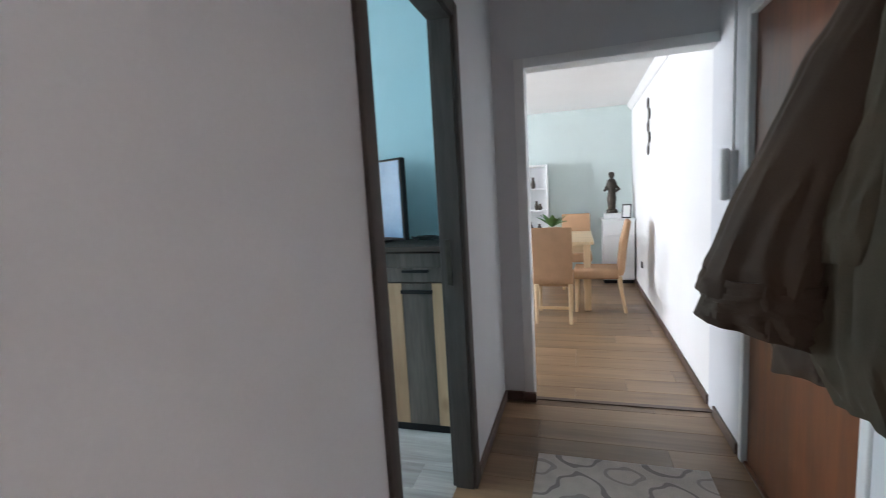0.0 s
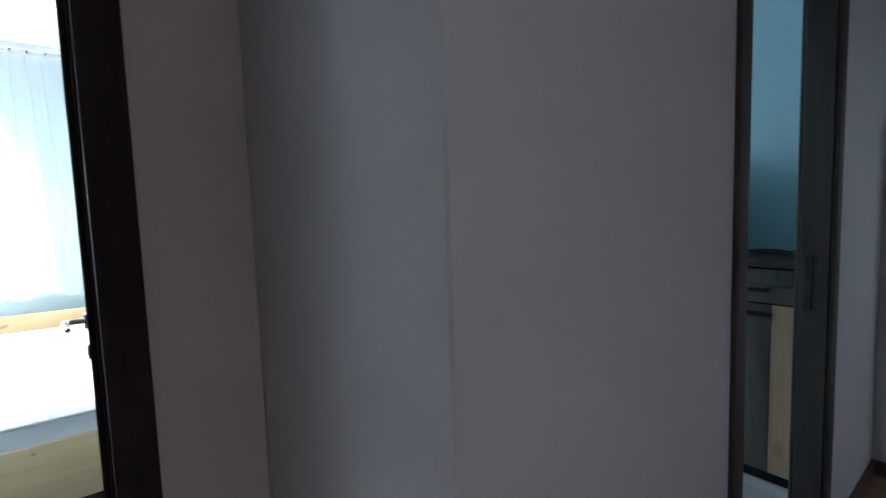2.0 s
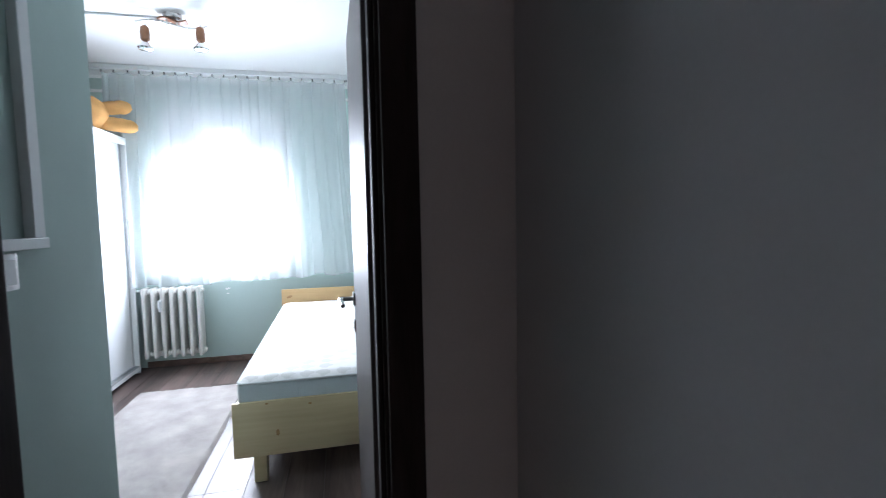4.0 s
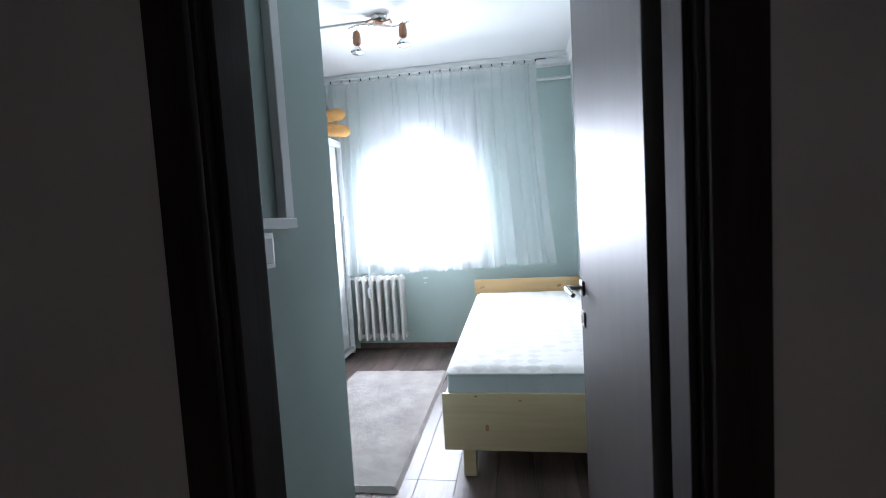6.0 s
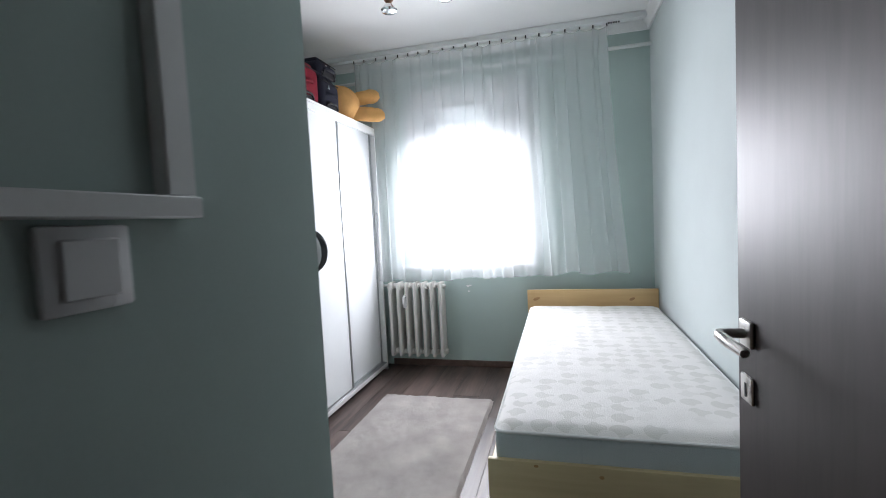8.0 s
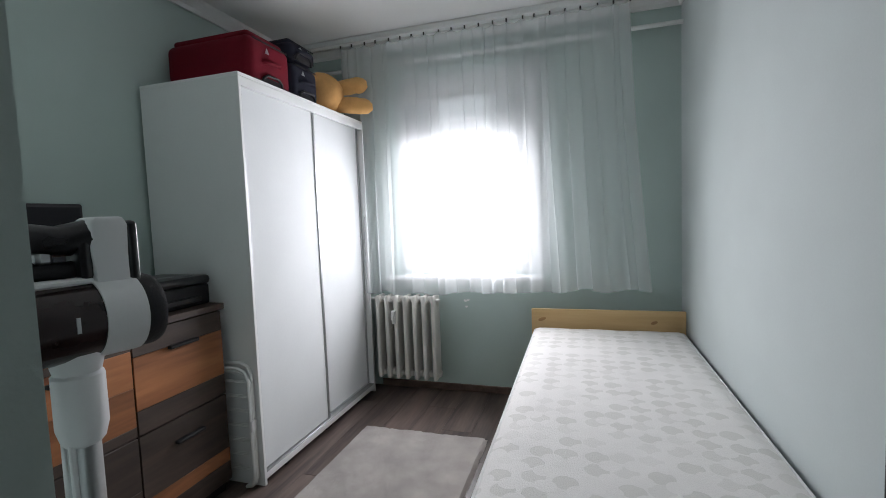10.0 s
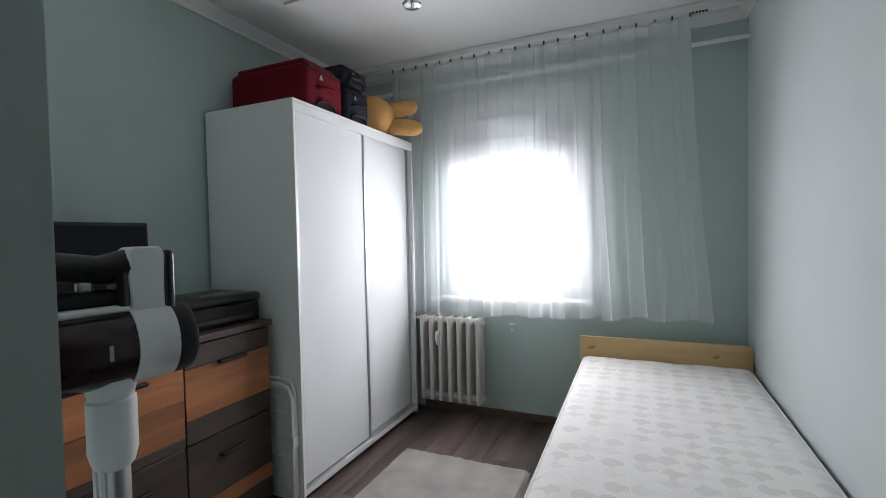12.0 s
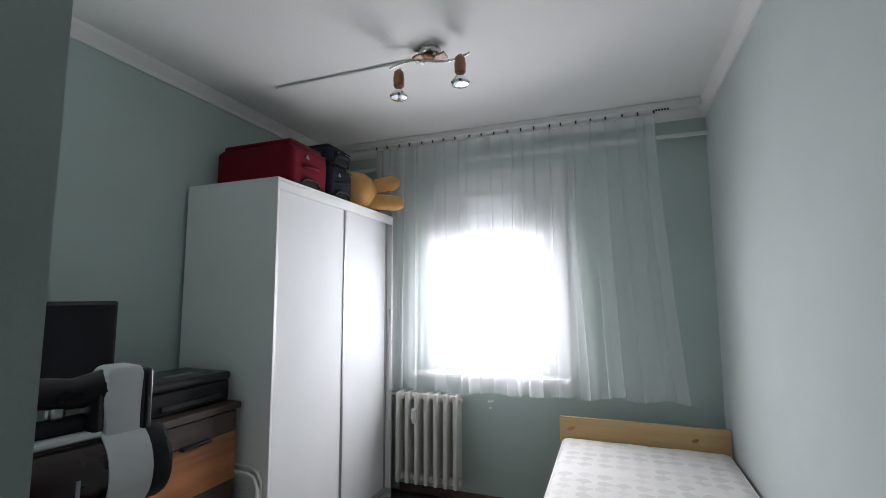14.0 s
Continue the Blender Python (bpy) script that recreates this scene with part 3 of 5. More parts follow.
part("strike_plate", box(B(), -0.525, -0.502, 1.945, 1.951, 0.95, 1.15, bevel=0.001), M["bronze"], frame_study, "dull metal strike plate")

# bedroom door, standing open
bed_door = thing("door_1", "open dark wenge veneered bedroom door", "door", pose(-1.280, -0.112, 0.0, 0, 0, 91.2))
bed_door["kind"] = "structure"
LW = 0.742
leaf = part("leaf", box(B(), -0.0, 0.04, 0.0, LW, 0.008, 2.03, bevel=0.003), M["wenge"], bed_door)
for sgn, x in ((-1, 0.0), (1, 0.04)):
    h = part("door_handle", box(B(), *sorted((x, x + sgn * 0.009)), LW - 0.075, LW - 0.025, 1.00, 1.05, bevel=0.004, seg=2), M["steel"], bed_door, "satin steel lever handle")
    part("lever", tube(B(), [(x + sgn * 0.008, LW - 0.05, 1.025), (x + sgn * 0.040, LW - 0.05, 1.025), (x + sgn * 0.052, LW - 0.056, 1.026), (x + sgn * 0.057, LW - 0.075, 1.027), (x + sgn * 0.056, LW - 0.115, 1.025), (x + sgn * 0.05, LW - 0.165, 1.020)], [0.009, 0.009, 0.0095, 0.010, 0.010, 0.008]), M["steel"], h)
    k = part("keyhole_plate", box(B(), *sorted((x, x + sgn * 0.007)), LW - 0.075, LW - 0.025, 0.895, 0.945, bevel=0.004, seg=2), M["steel"], bed_door, "square steel keyhole plate")
    part("keyhole", box(B(), *sorted((x + sgn * 0.007, x + sgn * 0.0085)), LW - 0.054, LW - 0.046, 0.905, 0.932, bevel=0.002), M["black"], k)
for z in (0.25, 1.0, 1.78):
    part("hinge", cyl(B(), (0.046, -0.006, z), (0.046, -0.006, z + 0.09), 0.007), M["steel"], bed_door)
part("edge_band", box(B(), 0.001, 0.039, LW, LW + 0.0015, 0.01, 2.028, bevel=0), M["wenge"], bed_door)

# bedroom window with roller blind
win = thing("window_1", "white plastic window with a part-lowered roller blind", "window")
win["kind"] = "structure"
X0, X1 = -4.93, -4.86
for n, r in (("frame_stile", (X0, X1, -1.78, -1.70, 0.90, 2.42)), ("frame_stile", (X0, X1, -0.67, -0.60, 0.90, 2.42)), ("sash_stile", (X0 + 0.01, X1 + 0.02, -0.78, -0.67, 0.90, 2.22)),
             ("frame_rail", (X0, X1, -1.70, -0.78, 0.90, 0.98)), ("blind_box", (X0, -4.82, -1.70, -0.67, 2.22, 2.42)), ("lip", (-4.82, -4.812, -1.66, -0.74, 2.215, 2.232))):
    part(n, box(B(), *r, bevel=0.006, seg=2), M["pvc"], win)
pane = part("pane", box(B(), -4.90, -4.892, -1.70, -0.78, 0.98, 2.22, bevel=0), M["pane"], win)
pane.visible_shadow = False
blind = part("roller_blind", box(B(), -4.930, -4.916, -1.70, -0.78, 1.780, 1.798, bevel=0.002), M["slat"], win, "grey roller blind slats with light slots")
for k in range(11):
    z = 1.799 + k * 0.040
    bm = box(B(), -4.928, -4.918, -1.70, -0.78, z, z + (0.034 if k < 7 else 0.0395), bevel=0.003)
    for q in range(30 if k < 7 else 0):
        y = -1.70 + q * 0.0306
        box(bm, -4.926, -4.920, y, y + 0.017, z + 0.034, z + 0.040, bevel=0)
    part("slat", bm, M["slat"], blind)
sill = solo("window_sill", box(B(), -4.86, -4.70, -1.84, -0.66, 0.865, 0.895, bevel=0.006, seg=2), M["pvc"], "white plastic window sill above the radiator", "window sill")
setting("backdrop", boxes((-5.62, -5.60, -3.2, 0.7, 0.2, 3.6)), M["overcast"], "plain white overcast sky outside the window", "sky")
# far windows, plain frames behind the corners
for i, (a, b, z0, z1) in enumerate(((0.80, 2.30, 0.90, 2.30), (3.70, 6.30, 0.85, 2.35))):
    w = thing("window_%d" % (i + 2), "white plastic window", "window")
    w["kind"] = "structure"
    for n, r in (("frame_stile", (X0, X1, a, a + 0.07, z0, z1)), ("frame_stile", (X0, X1, b - 0.07, b, z0, z1)),
                 ("frame_rail", (X0, X1, a + 0.07, b - 0.07, z0, z0 + 0.07)), ("frame_rail", (X0, X1, a + 0.07, b - 0.07, z1 - 0.07, z1))):
        part(n, box(B(), *r, bevel=0.006), M["pvc"], w)
    part("pane", box(B(), -4.90, -4.892, a + 0.07, b - 0.07, z0 + 0.07, z1 - 0.07, bevel=0), M["pane"], w).visible_shadow = False

# dining room doorway: white casing
dd = thing("door_frame_dining", "white painted door frame of the open dining room doorway", "door frame")
dd["kind"] = "structure"
for y, d in ((2.885, -1), (3.0, 1)):
    a, b = sorted((y, y + d * 0.015))
    part("casing", box(B(), -0.325, -0.268, a, b, 0.06 if d < 0 else 0, 2.10, bevel=0.004, seg=2), M["white"], dd)
    part("casing_head", box(B(), -0.268, 0.744, a, b, 2.045, 2.10, bevel=0.004, seg=2), M["white"], dd)
part("jamb", box(B(), -0.29, -0.268, 2.885, 3.0, 0, 2.07, bevel=0.002), M["white"], dd)
part("head_lining", box(B(), -0.268, 0.744, 2.885, 3.0, 2.045, 2.07, bevel=0.002), M["white"], dd)
part("plinth_block", box(B(), -0.335, -0.255, 2.86, 2.885, 0, 0.06, bevel=0.004), M["skirting"], dd, "dark brown plinth block")
setting("trim_threshold", box(B(), -0.268, 0.745, 2.90, 2.94, 0.0, 0.006, bevel=0.002), M["skirting"], "brown threshold strip", "threshold")

# entrance door of the flat
ed = thing("door_2", "closed brown mahogany veneered entrance door", "door")
ed["kind"] = "structure"
part("leaf", box(B(), 0.760, 0.80, 1.515, 2.405, 0.01, 2.02, bevel=0.003), M["entry"], ed)
for r in ((0.735, 0.83, 1.47, 1.515, 0, 2.06), (0.735, 0.83, 2.405, 2.45, 0, 2.06)):
    part("jamb", box(B(), *r, bevel=0.004), M["white"], ed)
part("head_jamb", box(B(), 0.735, 0.83, 1.515, 2.405, 2.02, 2.06, bevel=0.004), M["white"], ed)
part("sill_strip", box(B(), 0.745, 0.79, 1.515, 2.405, 0.0, 0.012, bevel=0.002), M["entry"], ed)


# ---- bedroom ----
def wardrobe():
    t = thing("wardrobe", "tall white wardrobe with two sliding doors and grey rails", "wardrobe", pose(-3.993, -2.265, 0))
    w, d, h = 0.6475, 0.31, 2.07
    for x in (-w, w - 0.018):
        part("side_panel", box(B(), x, x + 0.018, -d, d, 0, h - 0.018, bevel=0.0015), M["white"], t)
    part("top_panel", box(B(), -w, w, -d, d, h - 0.018, h, bevel=0.0015), M["white"], t)
    part("back_panel", box(B(), -w + 0.018, w - 0.018, -d, -d + 0.006, 0.06, h - 0.018, bevel=0), M["white"], t)
    part("plinth", box(B(), -w + 0.018, w - 0.018, d - 0.045, d - 0.002, 0.028, 0.060, bevel=0.0015), M["white"], t)
    for x in (-0.42, 0.0, 0.42):
        part("foot", box(B(), x - 0.03, x + 0.03, d - 0.07, d - 0.02, 0, 0.028, bevel=0.002), M["black_matt"], t)
    part("worn_edge", box(B(), w - 0.024, w - 0.0185, d - 0.05, d - 0.012, 0.07, 0.34, bevel=0.001), M["skirting"], t, "bare brown board edge")
    part("bottom_panel", box(B(), -w + 0.018, w - 0.018, -d + 0.006, d - 0.045, 0.04, 0.058, bevel=0), M["white"], t)
    part("top_fascia", box(B(), -w + 0.018, w - 0.018, d - 0.020, d - 0.002, h - 0.062, h - 0.018, bevel=0.0015), M["white"], t)
    part("bottom_rail", box(B(), -w + 0.018, w - 0.026, d - 0.044, d - 0.004, 0.060, 0.068, bevel=0.002), M["alu"], t, "aluminium sliding rail")
    for a, b, y in ((-w + 0.020, 0.012, d - 0.052), (-0.012, w - 0.020, d - 0.026)):
        door = part("door", box(B(), a + 0.016, b - 0.016, y - 0.008, y + 0.004, 0.072, h - 0.03, bevel=0.001), M["white_door"], t)
        for x in (a, b - 0.016):
            part("handle_profile", box(B(), x, x + 0.016, y - 0.012, y + 0.012, 0.070, h - 0.028, bevel=0.003, seg=2), M["alu"], door, "grey aluminium grip profile")


wardrobe()


def bed():
    t = thing("bed_frame", "low single bed frame of pale knotty pine", "bed", pose(-3.56, -0.255, 0))
    hx, hy = 1.03, 0.475
    part("footboard", box(B(), hx - 0.022, hx, -hy, hy, 0.15, 0.432, bevel=0.004, seg=2), M["bed_pine"], t)
    part("headboard", box(B(), -hx - 0.022, -hx, -hy, hy, 0.15, 0.69, bevel=0.004, seg=2), M["head_pine"], t)
    for y in (-hy + 0.005, hy - 0.027):
        part("side_rail", box(B(), -hx, hx - 0.022, y, y + 0.022, 0.20, 0.41, bevel=0.003), M["bed_pine"], t)
    for x in (-hx + 0.01, hx - 0.095):
        for y in (-hy + 0.085, hy - 0.145):
            part("leg", box(B(), x, x + 0.065, y, y + 0.065, 0, 0.20, bevel=0.004), M["bed_pine"], t)
    for y, z, a, b in ((-0.405, 0.62, 0.026, 0.012), (0.292, 0.615, 0.020, 0.011)):
        part("knot", prism(B(), [(-hx, y + a * math.cos(q * math.tau / 14), z + b * math.sin(q * math.tau / 14) + 0.3 * a * math.cos(q * math.tau / 14)) for q in range(14)], (0.0006, 0, 0)), M["knot"], t, "dark knot")
    for y, z, a, b in ((-0.262, 0.265, 0.009, 0.017), (-0.10, 0.40, 0.008, 0.006), (0.21, 0.22, 0.010, 0.007), (-0.31, 0.42, 0.008, 0.005), (0.36, 0.36, 0.006, 0.005)):
        part("knot", prism(B(), [(hx, y + a * math.cos(q * math.tau / 14), z + b * math.sin(q * math.tau / 14)) for q in range(14)], (0.0006, 0, 0)), M["knot"], t, "dark knot")
    for k in range(12):
        x = -hx + 0.06 + k * 0.165
        part("slat", box(B(), x, x + 0.09, -hy + 0.03, hy - 0.03, 0.335, 0.353, bevel=0.002), M["bed_pine"], t)
    m = thing("mattress", "white mattress with grey pebble pattern lying on the bed", "mattress", pose(-3.562, -0.252, 0.354))
    ax, ay, zt = 1.012, 0.452, 0.198
    bm = B()
    nx, ny = 60, 28
    top = [[None] * (ny + 1) for _ in range(nx + 1)]
    for i in range(nx + 1):
        for j in range(ny + 1):
            x, y = -ax + 2 * ax * i / nx, -ay + 2 * ay * j / ny
            edge = min(ax - abs(x), ay - abs(y))
            z = zt + 0.012 * (1 - math.exp(-edge / 0.06)) + 0.0015 * math.sin(x * 21 + 0.6) * math.sin(y * 23) + 0.002 * noise.noise(Vector((x * 5, y * 5, 1)))
            top[i][j] = bm.verts.new((x, y, z - (0.012 if edge < 1e-6 else 0) - 0.016 * x / ax))
    for i in range(nx):
        for j in range(ny):
            bm.faces.new((top[i][j], top[i + 1][j], top[i + 1][j + 1], top[i][j + 1]))
    part("top_cover", bm, M["mattress"], m)
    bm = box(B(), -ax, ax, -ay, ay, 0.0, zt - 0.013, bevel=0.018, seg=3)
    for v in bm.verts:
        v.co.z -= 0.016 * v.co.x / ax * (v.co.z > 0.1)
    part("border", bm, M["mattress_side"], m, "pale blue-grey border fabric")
    for z in (zt - 0.013, 0.016):
        c = 0.03
        pts = []
        for cx, cy, a0 in ((ax - c, ay - c, 0), (-ax + c, ay - c, 90), (-ax + c, -ay + c, 180), (ax - c, -ay + c, 270)):
            pts += [(cx + c * math.cos(radians(a0 + q)), cy + c * math.sin(radians(a0 + q)), z) for q in (0, 30, 60, 90)]
        pts = [(x, y, q - 0.016 * x / ax * (z > 0.1)) for x, y, q in pts + pts[:1]]
        part("piping", tube(B(), pts, 0.006, 8), M["piping"], m)


bed()


def radiator():
    t = thing("radiator", "cream enamelled column radiator under the window", "radiator", pose(-4.66, -1.67, 0))
    n = 7
    for k in range(n):
        y = -0.219 + k * 0.074
        bm = B()
        box(bm, -0.066, 0.066, y - 0.015, y + 0.015, 0.125, 0.760, bevel=0.012, seg=3)
        box(bm, -0.030, 0.030, y - 0.036, y + 0.036, 0.700, 0.735, bevel=0.014, seg=2)
        box(bm, -0.030, 0.030, y - 0.036, y + 0.036, 0.140, 0.185, bevel=0.014, seg=2)
        part("radiator_section", bm, M["rad"], t)
    part("connector", cyl(B(), (0, -0.235, 0.73), (0, 0.21, 0.73), 0.021), M["rad"], t)
    part("connector", cyl(B(), (0, -0.235, 0.155), (0, 0.21, 0.155), 0.021), M["rad"], t)
    v = part("valve_cap", cyl(B(), (0.085, -0.08, 0.585), (0.085, -0.08, 0.645), 0.018, 0.015), M["vac_white"], t, "white heat meter")
    part("meter_face", box(B(), 0.066, 0.085, -0.095, -0.065, 0.55, 0.655, bevel=0.006, seg=2), M["vac_white"], v)
    part("feed_pipe", tube(B(), [(0, -0.235, 0.73), (0, -0.30, 0.73), (-0.02, -0.32, 0.75), (-0.02, -0.32, 1.2), (-0.02, -0.32, 2.45)], 0.011), M["pipe"], t)
    for y in (-0.14, 0.10):
        for z in (0.16, 0.70):
            part("bracket", box(B(), -0.12, 0.0, y - 0.008, y + 0.008, z - 0.008, z + 0.008, bevel=0.002), M["rad"], t)


radiator()
solo("heating_pipe", tube(B(), [(-4.71, -2.55, 2.485), (-4.71, 0.228, 2.485)], 0.014), M["pipe"], "white painted heating pipe along the wall", "pipe")


def curtain():
    t = thing("curtain", "sheer white voile curtain hanging in soft folds", "curtain")
    bm = B()
    n, rows = 520, 26
    rnd = random.Random(12)
    creases = [((k + 0.5 + rnd.uniform(-0.35, 0.35)) / 23, rnd.uniform(0.004, 0.009), rnd.uniform(0.2, 1.0), rnd.choice((-1, 1))) for k in range(23)]
    grid = []
    for j in range(rows + 1):
        f = j / rows
        row = []
        for i in range(n + 1):
            u = i / n
            y = -2.10 + 2.015 * u + (0.115 * f ** 1.5) * u ** 3
            x = -4.625 + (0.006 + 0.012 * f) * math.sin(u * math.tau * 11 + 2.0 * math.sin(u * 9)) + 0.02 * noise.noise(Vector((u * 4, f * 2, 9)))
            for c, w, amp, sign in creases:
                c += 0.006 * noise.noise(Vector((c * 31, f * 1.6, 3)))
                q = (u - c) / (w * (0.8 + 0.7 * f))
                if abs(q) < 3:
                    g = math.exp(-q * q)
                    open_out = (0.30 + 0.70 * f ** 0.8) * amp
                    y -= 0.075 * open_out * q * g * (0.55 + 0.5 * f)
                    x += sign * 0.030 * open_out * g
            zb = 0.79 + 0.010 * math.sin(u * 47 + 1) - 0.02 * math.sin(u * 5) + 0.018 * noise.noise(Vector((u * 14, 0, 2)))
            if 0.42 < u < 0.52:
                zb += 0.03 * math.sin((u - 0.42) / 0.1 * math.pi)
            zt = 2.628 - 0.018 * abs(math.sin(u * math.pi * 21)) ** 0.7
            row.append(bm.verts.new((x, y, zt + (zb - zt) * f)))
        grid.append(row)
    for a, b in zip(grid, grid[1:]):
        for i in range(n):
            bm.faces.new((a[i], a[i + 1], b[i + 1], b[i]))
    part("voile", bm, M["sheer"], t)
    rail = part("curtain_rail", box(B(), -4.655, -4.595, -2.59, 0.185, 2.644, H - 0.001, bevel=0.004), M["white"], t, "white ceiling rail")
    for k in range(22):
        y = -2.10 + 2.015 * k / 21 + (0.022 * noise.noise(Vector((k * 3.1, 1, 2))) if 0 < k < 21 else 0)
        part("clip", box(B(), -4.629, -4.621, y - 0.0055, y + 0.0055, 2.620, 2.645, bevel=0.002), M["black"], rail, "black curtain clip")
    for k in range(5):
        y = -0.07 + k * 0.017
        part("spare_clip", box(B(), -4.632, -4.617, y - 0.006, y + 0.006, 2.636, 2.656, bevel=0.002), M["black"], rail, "black spare clip")


curtain()


def rug():
    bm = B()
    n, m = 84, 46
    g = []
    for i in range(n + 1):
        r = []
        for j in range(m + 1):
            x, y = -4.055 + 1.66 * i / n, -1.745 + 0.80 * j / m
            e = min(i, n - i, j, m - j)
            jit = 0.006 if e == 0 else 0.0
            z = 0.022 + 0.006 * noise.noise(Vector((x * 40, y * 40, 0))) + 0.004 * noise.noise(Vector((x * 6, y * 6, 4)))
            if e == 0:
                z = 0.002
            r.append(bm.verts.new((x + jit * noise.noise(Vector((x * 30, y * 30, 8))), y + jit * noise.noise(Vector((x * 30, y * 30, 3))), z)))
        g.append(r)
    for i in range(n):
        for j in range(m):
            bm.faces.new((g[i][j], g[i + 1][j], g[i + 1][j + 1], g[i][j + 1]))
    solo("shag_rug", bm, M["rug"], "grey shaggy bedside rug lying on the floor", "rug")


rug()


def dresser(name, label, w, d, h, m, upright=False):
    """A chest of reclaimed-look boards; its front looks along +y of its own."""
    t = thing(name, label, "chest", m)
    part("top_board", box(B(), -w / 2 - 0.012, w / 2 + 0.012, -d / 2, d / 2 + 0.014, h - 0.03, h, bevel=0.003), M["reclaimed_dark"], t)
    for x in (-w / 2, w / 2 - 0.02):
        part("side_panel", box(B(), x, x + 0.02, -d / 2, d / 2 - 0.02, 0.04, h - 0.03, bevel=0.002), M["reclaimed_dark"], t)
    part("back_panel", box(B(), -w / 2 + 0.02, w / 2 - 0.02, -d / 2, -d / 2 + 0.008, 0.05, h - 0.03, bevel=0), M["reclaimed_dark"], t)
    part("plinth", box(B(), -w / 2 + 0.01, w / 2 - 0.01, d / 2 - 0.06, d / 2 - 0.035, 0, 0.06, bevel=0.002), M["black_matt"], t)
    cols, rows = 3, 2
    cw = w / cols
    z_edges = [0.06, h - 0.20, h - 0.034] if upright else [0.06, 0.50, h - 0.034]
    for c in range(cols):
        for r in range(rows):
            x0, x1 = -w / 2 + c * cw + 0.003, -w / 2 + (c + 1) * cw - 0.003
            z0, z1 = z_edges[r] + 0.003, z_edges[r + 1] - 0.003
            dr = part("door" if upright and r == 0 else "drawer", box(B(), x0, x1, d / 2 - 0.02, d / 2 - 0.006, z0, z1, bevel=0.001), M["reclaimed_dark"], t)
            if upright and r == 0:
                cuts = [(0, 0.30, "pine_z"), (0.30, 0.71, "weather_z"), (0.71, 1.0, "pine_z")]
                for a, b, mm in cuts:
                    part("board", box(B(), x0 + (x1 - x0) * a + 0.001, x0 + (x1 - x0) * b - 0.001, d / 2 - 0.006, d / 2, z0, z1, bevel=0.0015), M[mm], dr)
                part("handle", box(B(), (x0 + x1) / 2 - 0.09, (x0 + x1) / 2 + 0.09, d / 2, d / 2 + 0.022, z1 - 0.055, z1 - 0.035, bevel=0.003), M["black_matt"], dr, "black bar handle")
            else:
                o, k = "reclaimed", "reclaimed_dark"
                rows_of = {1: ((0.24, k), (0.53, o), (0.23, k)), 0: ((0.22, k), (0.16, o), (0.62, k))}[r]
                if upright:
                    rows_of = ((0.5, "weather_z"), (0.5, "weather_z"))
                elif c == 1:
                    rows_of = {1: ((0.10, k), (0.38, o), (0.36, o), (0.16, k)), 0: ((0.5, k), (0.5, k))}[r]
                zc = z0
                for share, mm in rows_of:
                    zn = zc + (z1 - z0) * share
                    part("board", box(B(), x0, x1, d / 2 - 0.006, d / 2, zc + 0.0005, zn - 0.0005, bevel=0.0015), M[mm], dr)
                    zc = zn
                xm = (x0 + x1) / 2
                part("handle", box(B(), xm - 0.075, xm + 0.075, d / 2, d / 2 + 0.024, z1 - 0.105, z1 - 0.090, bevel=0.003), M["black_matt"], dr, "black bar handle")
    return t


dresser("chest_of_drawers", "chest of drawers with orange and dark reclaimed boards", 1.40, 0.47, 0.955, pose(-2.585, -2.335, 0))


def printer():
    t = thing("printer", "flat black inkjet printer on the chest of drawers", "printer", pose(-3.075, -2.31, 0.956))
    part("body", box(B(), -0.215, 0.215, -0.15, 0.15, 0, 0.098, bevel=0.012, seg=3), M["black_matt"], t)
    part("lid", box(B(), -0.222, 0.222, -0.155, 0.158, 0.097, 0.142, bevel=0.02, seg=3), M["black"], t)
    part("paper_tray", box(B(), -0.15, 0.15, 0.13, 0.165, 0.02, 0.045, bevel=0.004), M["black"], t)
    part("label_strip", box(B(), -0.10, 0.05, 0.02, 0.06, 0.142, 0.1435, bevel=0), M["alu"], t, "silver label strip")


printer()


def monitor(m, w, h, material, label, lift=0.10):
    t = thing("monitor", label, "monitor", m)
    part("housing", box(B(), -w / 2, w / 2, -0.025, 0.012, lift, lift + h, bevel=0.008, seg=2), M["black_matt"], t)
    part("screen", box(B(), -w / 2 + 0.014, w / 2 - 0.014, 0.012, 0.0145, lift + 0.016, lift + h - 0.014, bevel=0), material, t)
    part("stand_neck", box(B(), -0.04, 0.04, -0.05, -0.025, 0.01, lift + 0.16, bevel=0.006), M["black"], t)
    part("stand_foot", box(B(), -0.13, 0.13, -0.10, 0.09, 0, 0.014, bevel=0.006, seg=2), M["black"], t)
    return t


monitor(pose(-2.55, -2.32, 0.956, 0, 0, 0), 0.56, 0.385, M["screen"], "black computer monitor standing on the chest of drawers")


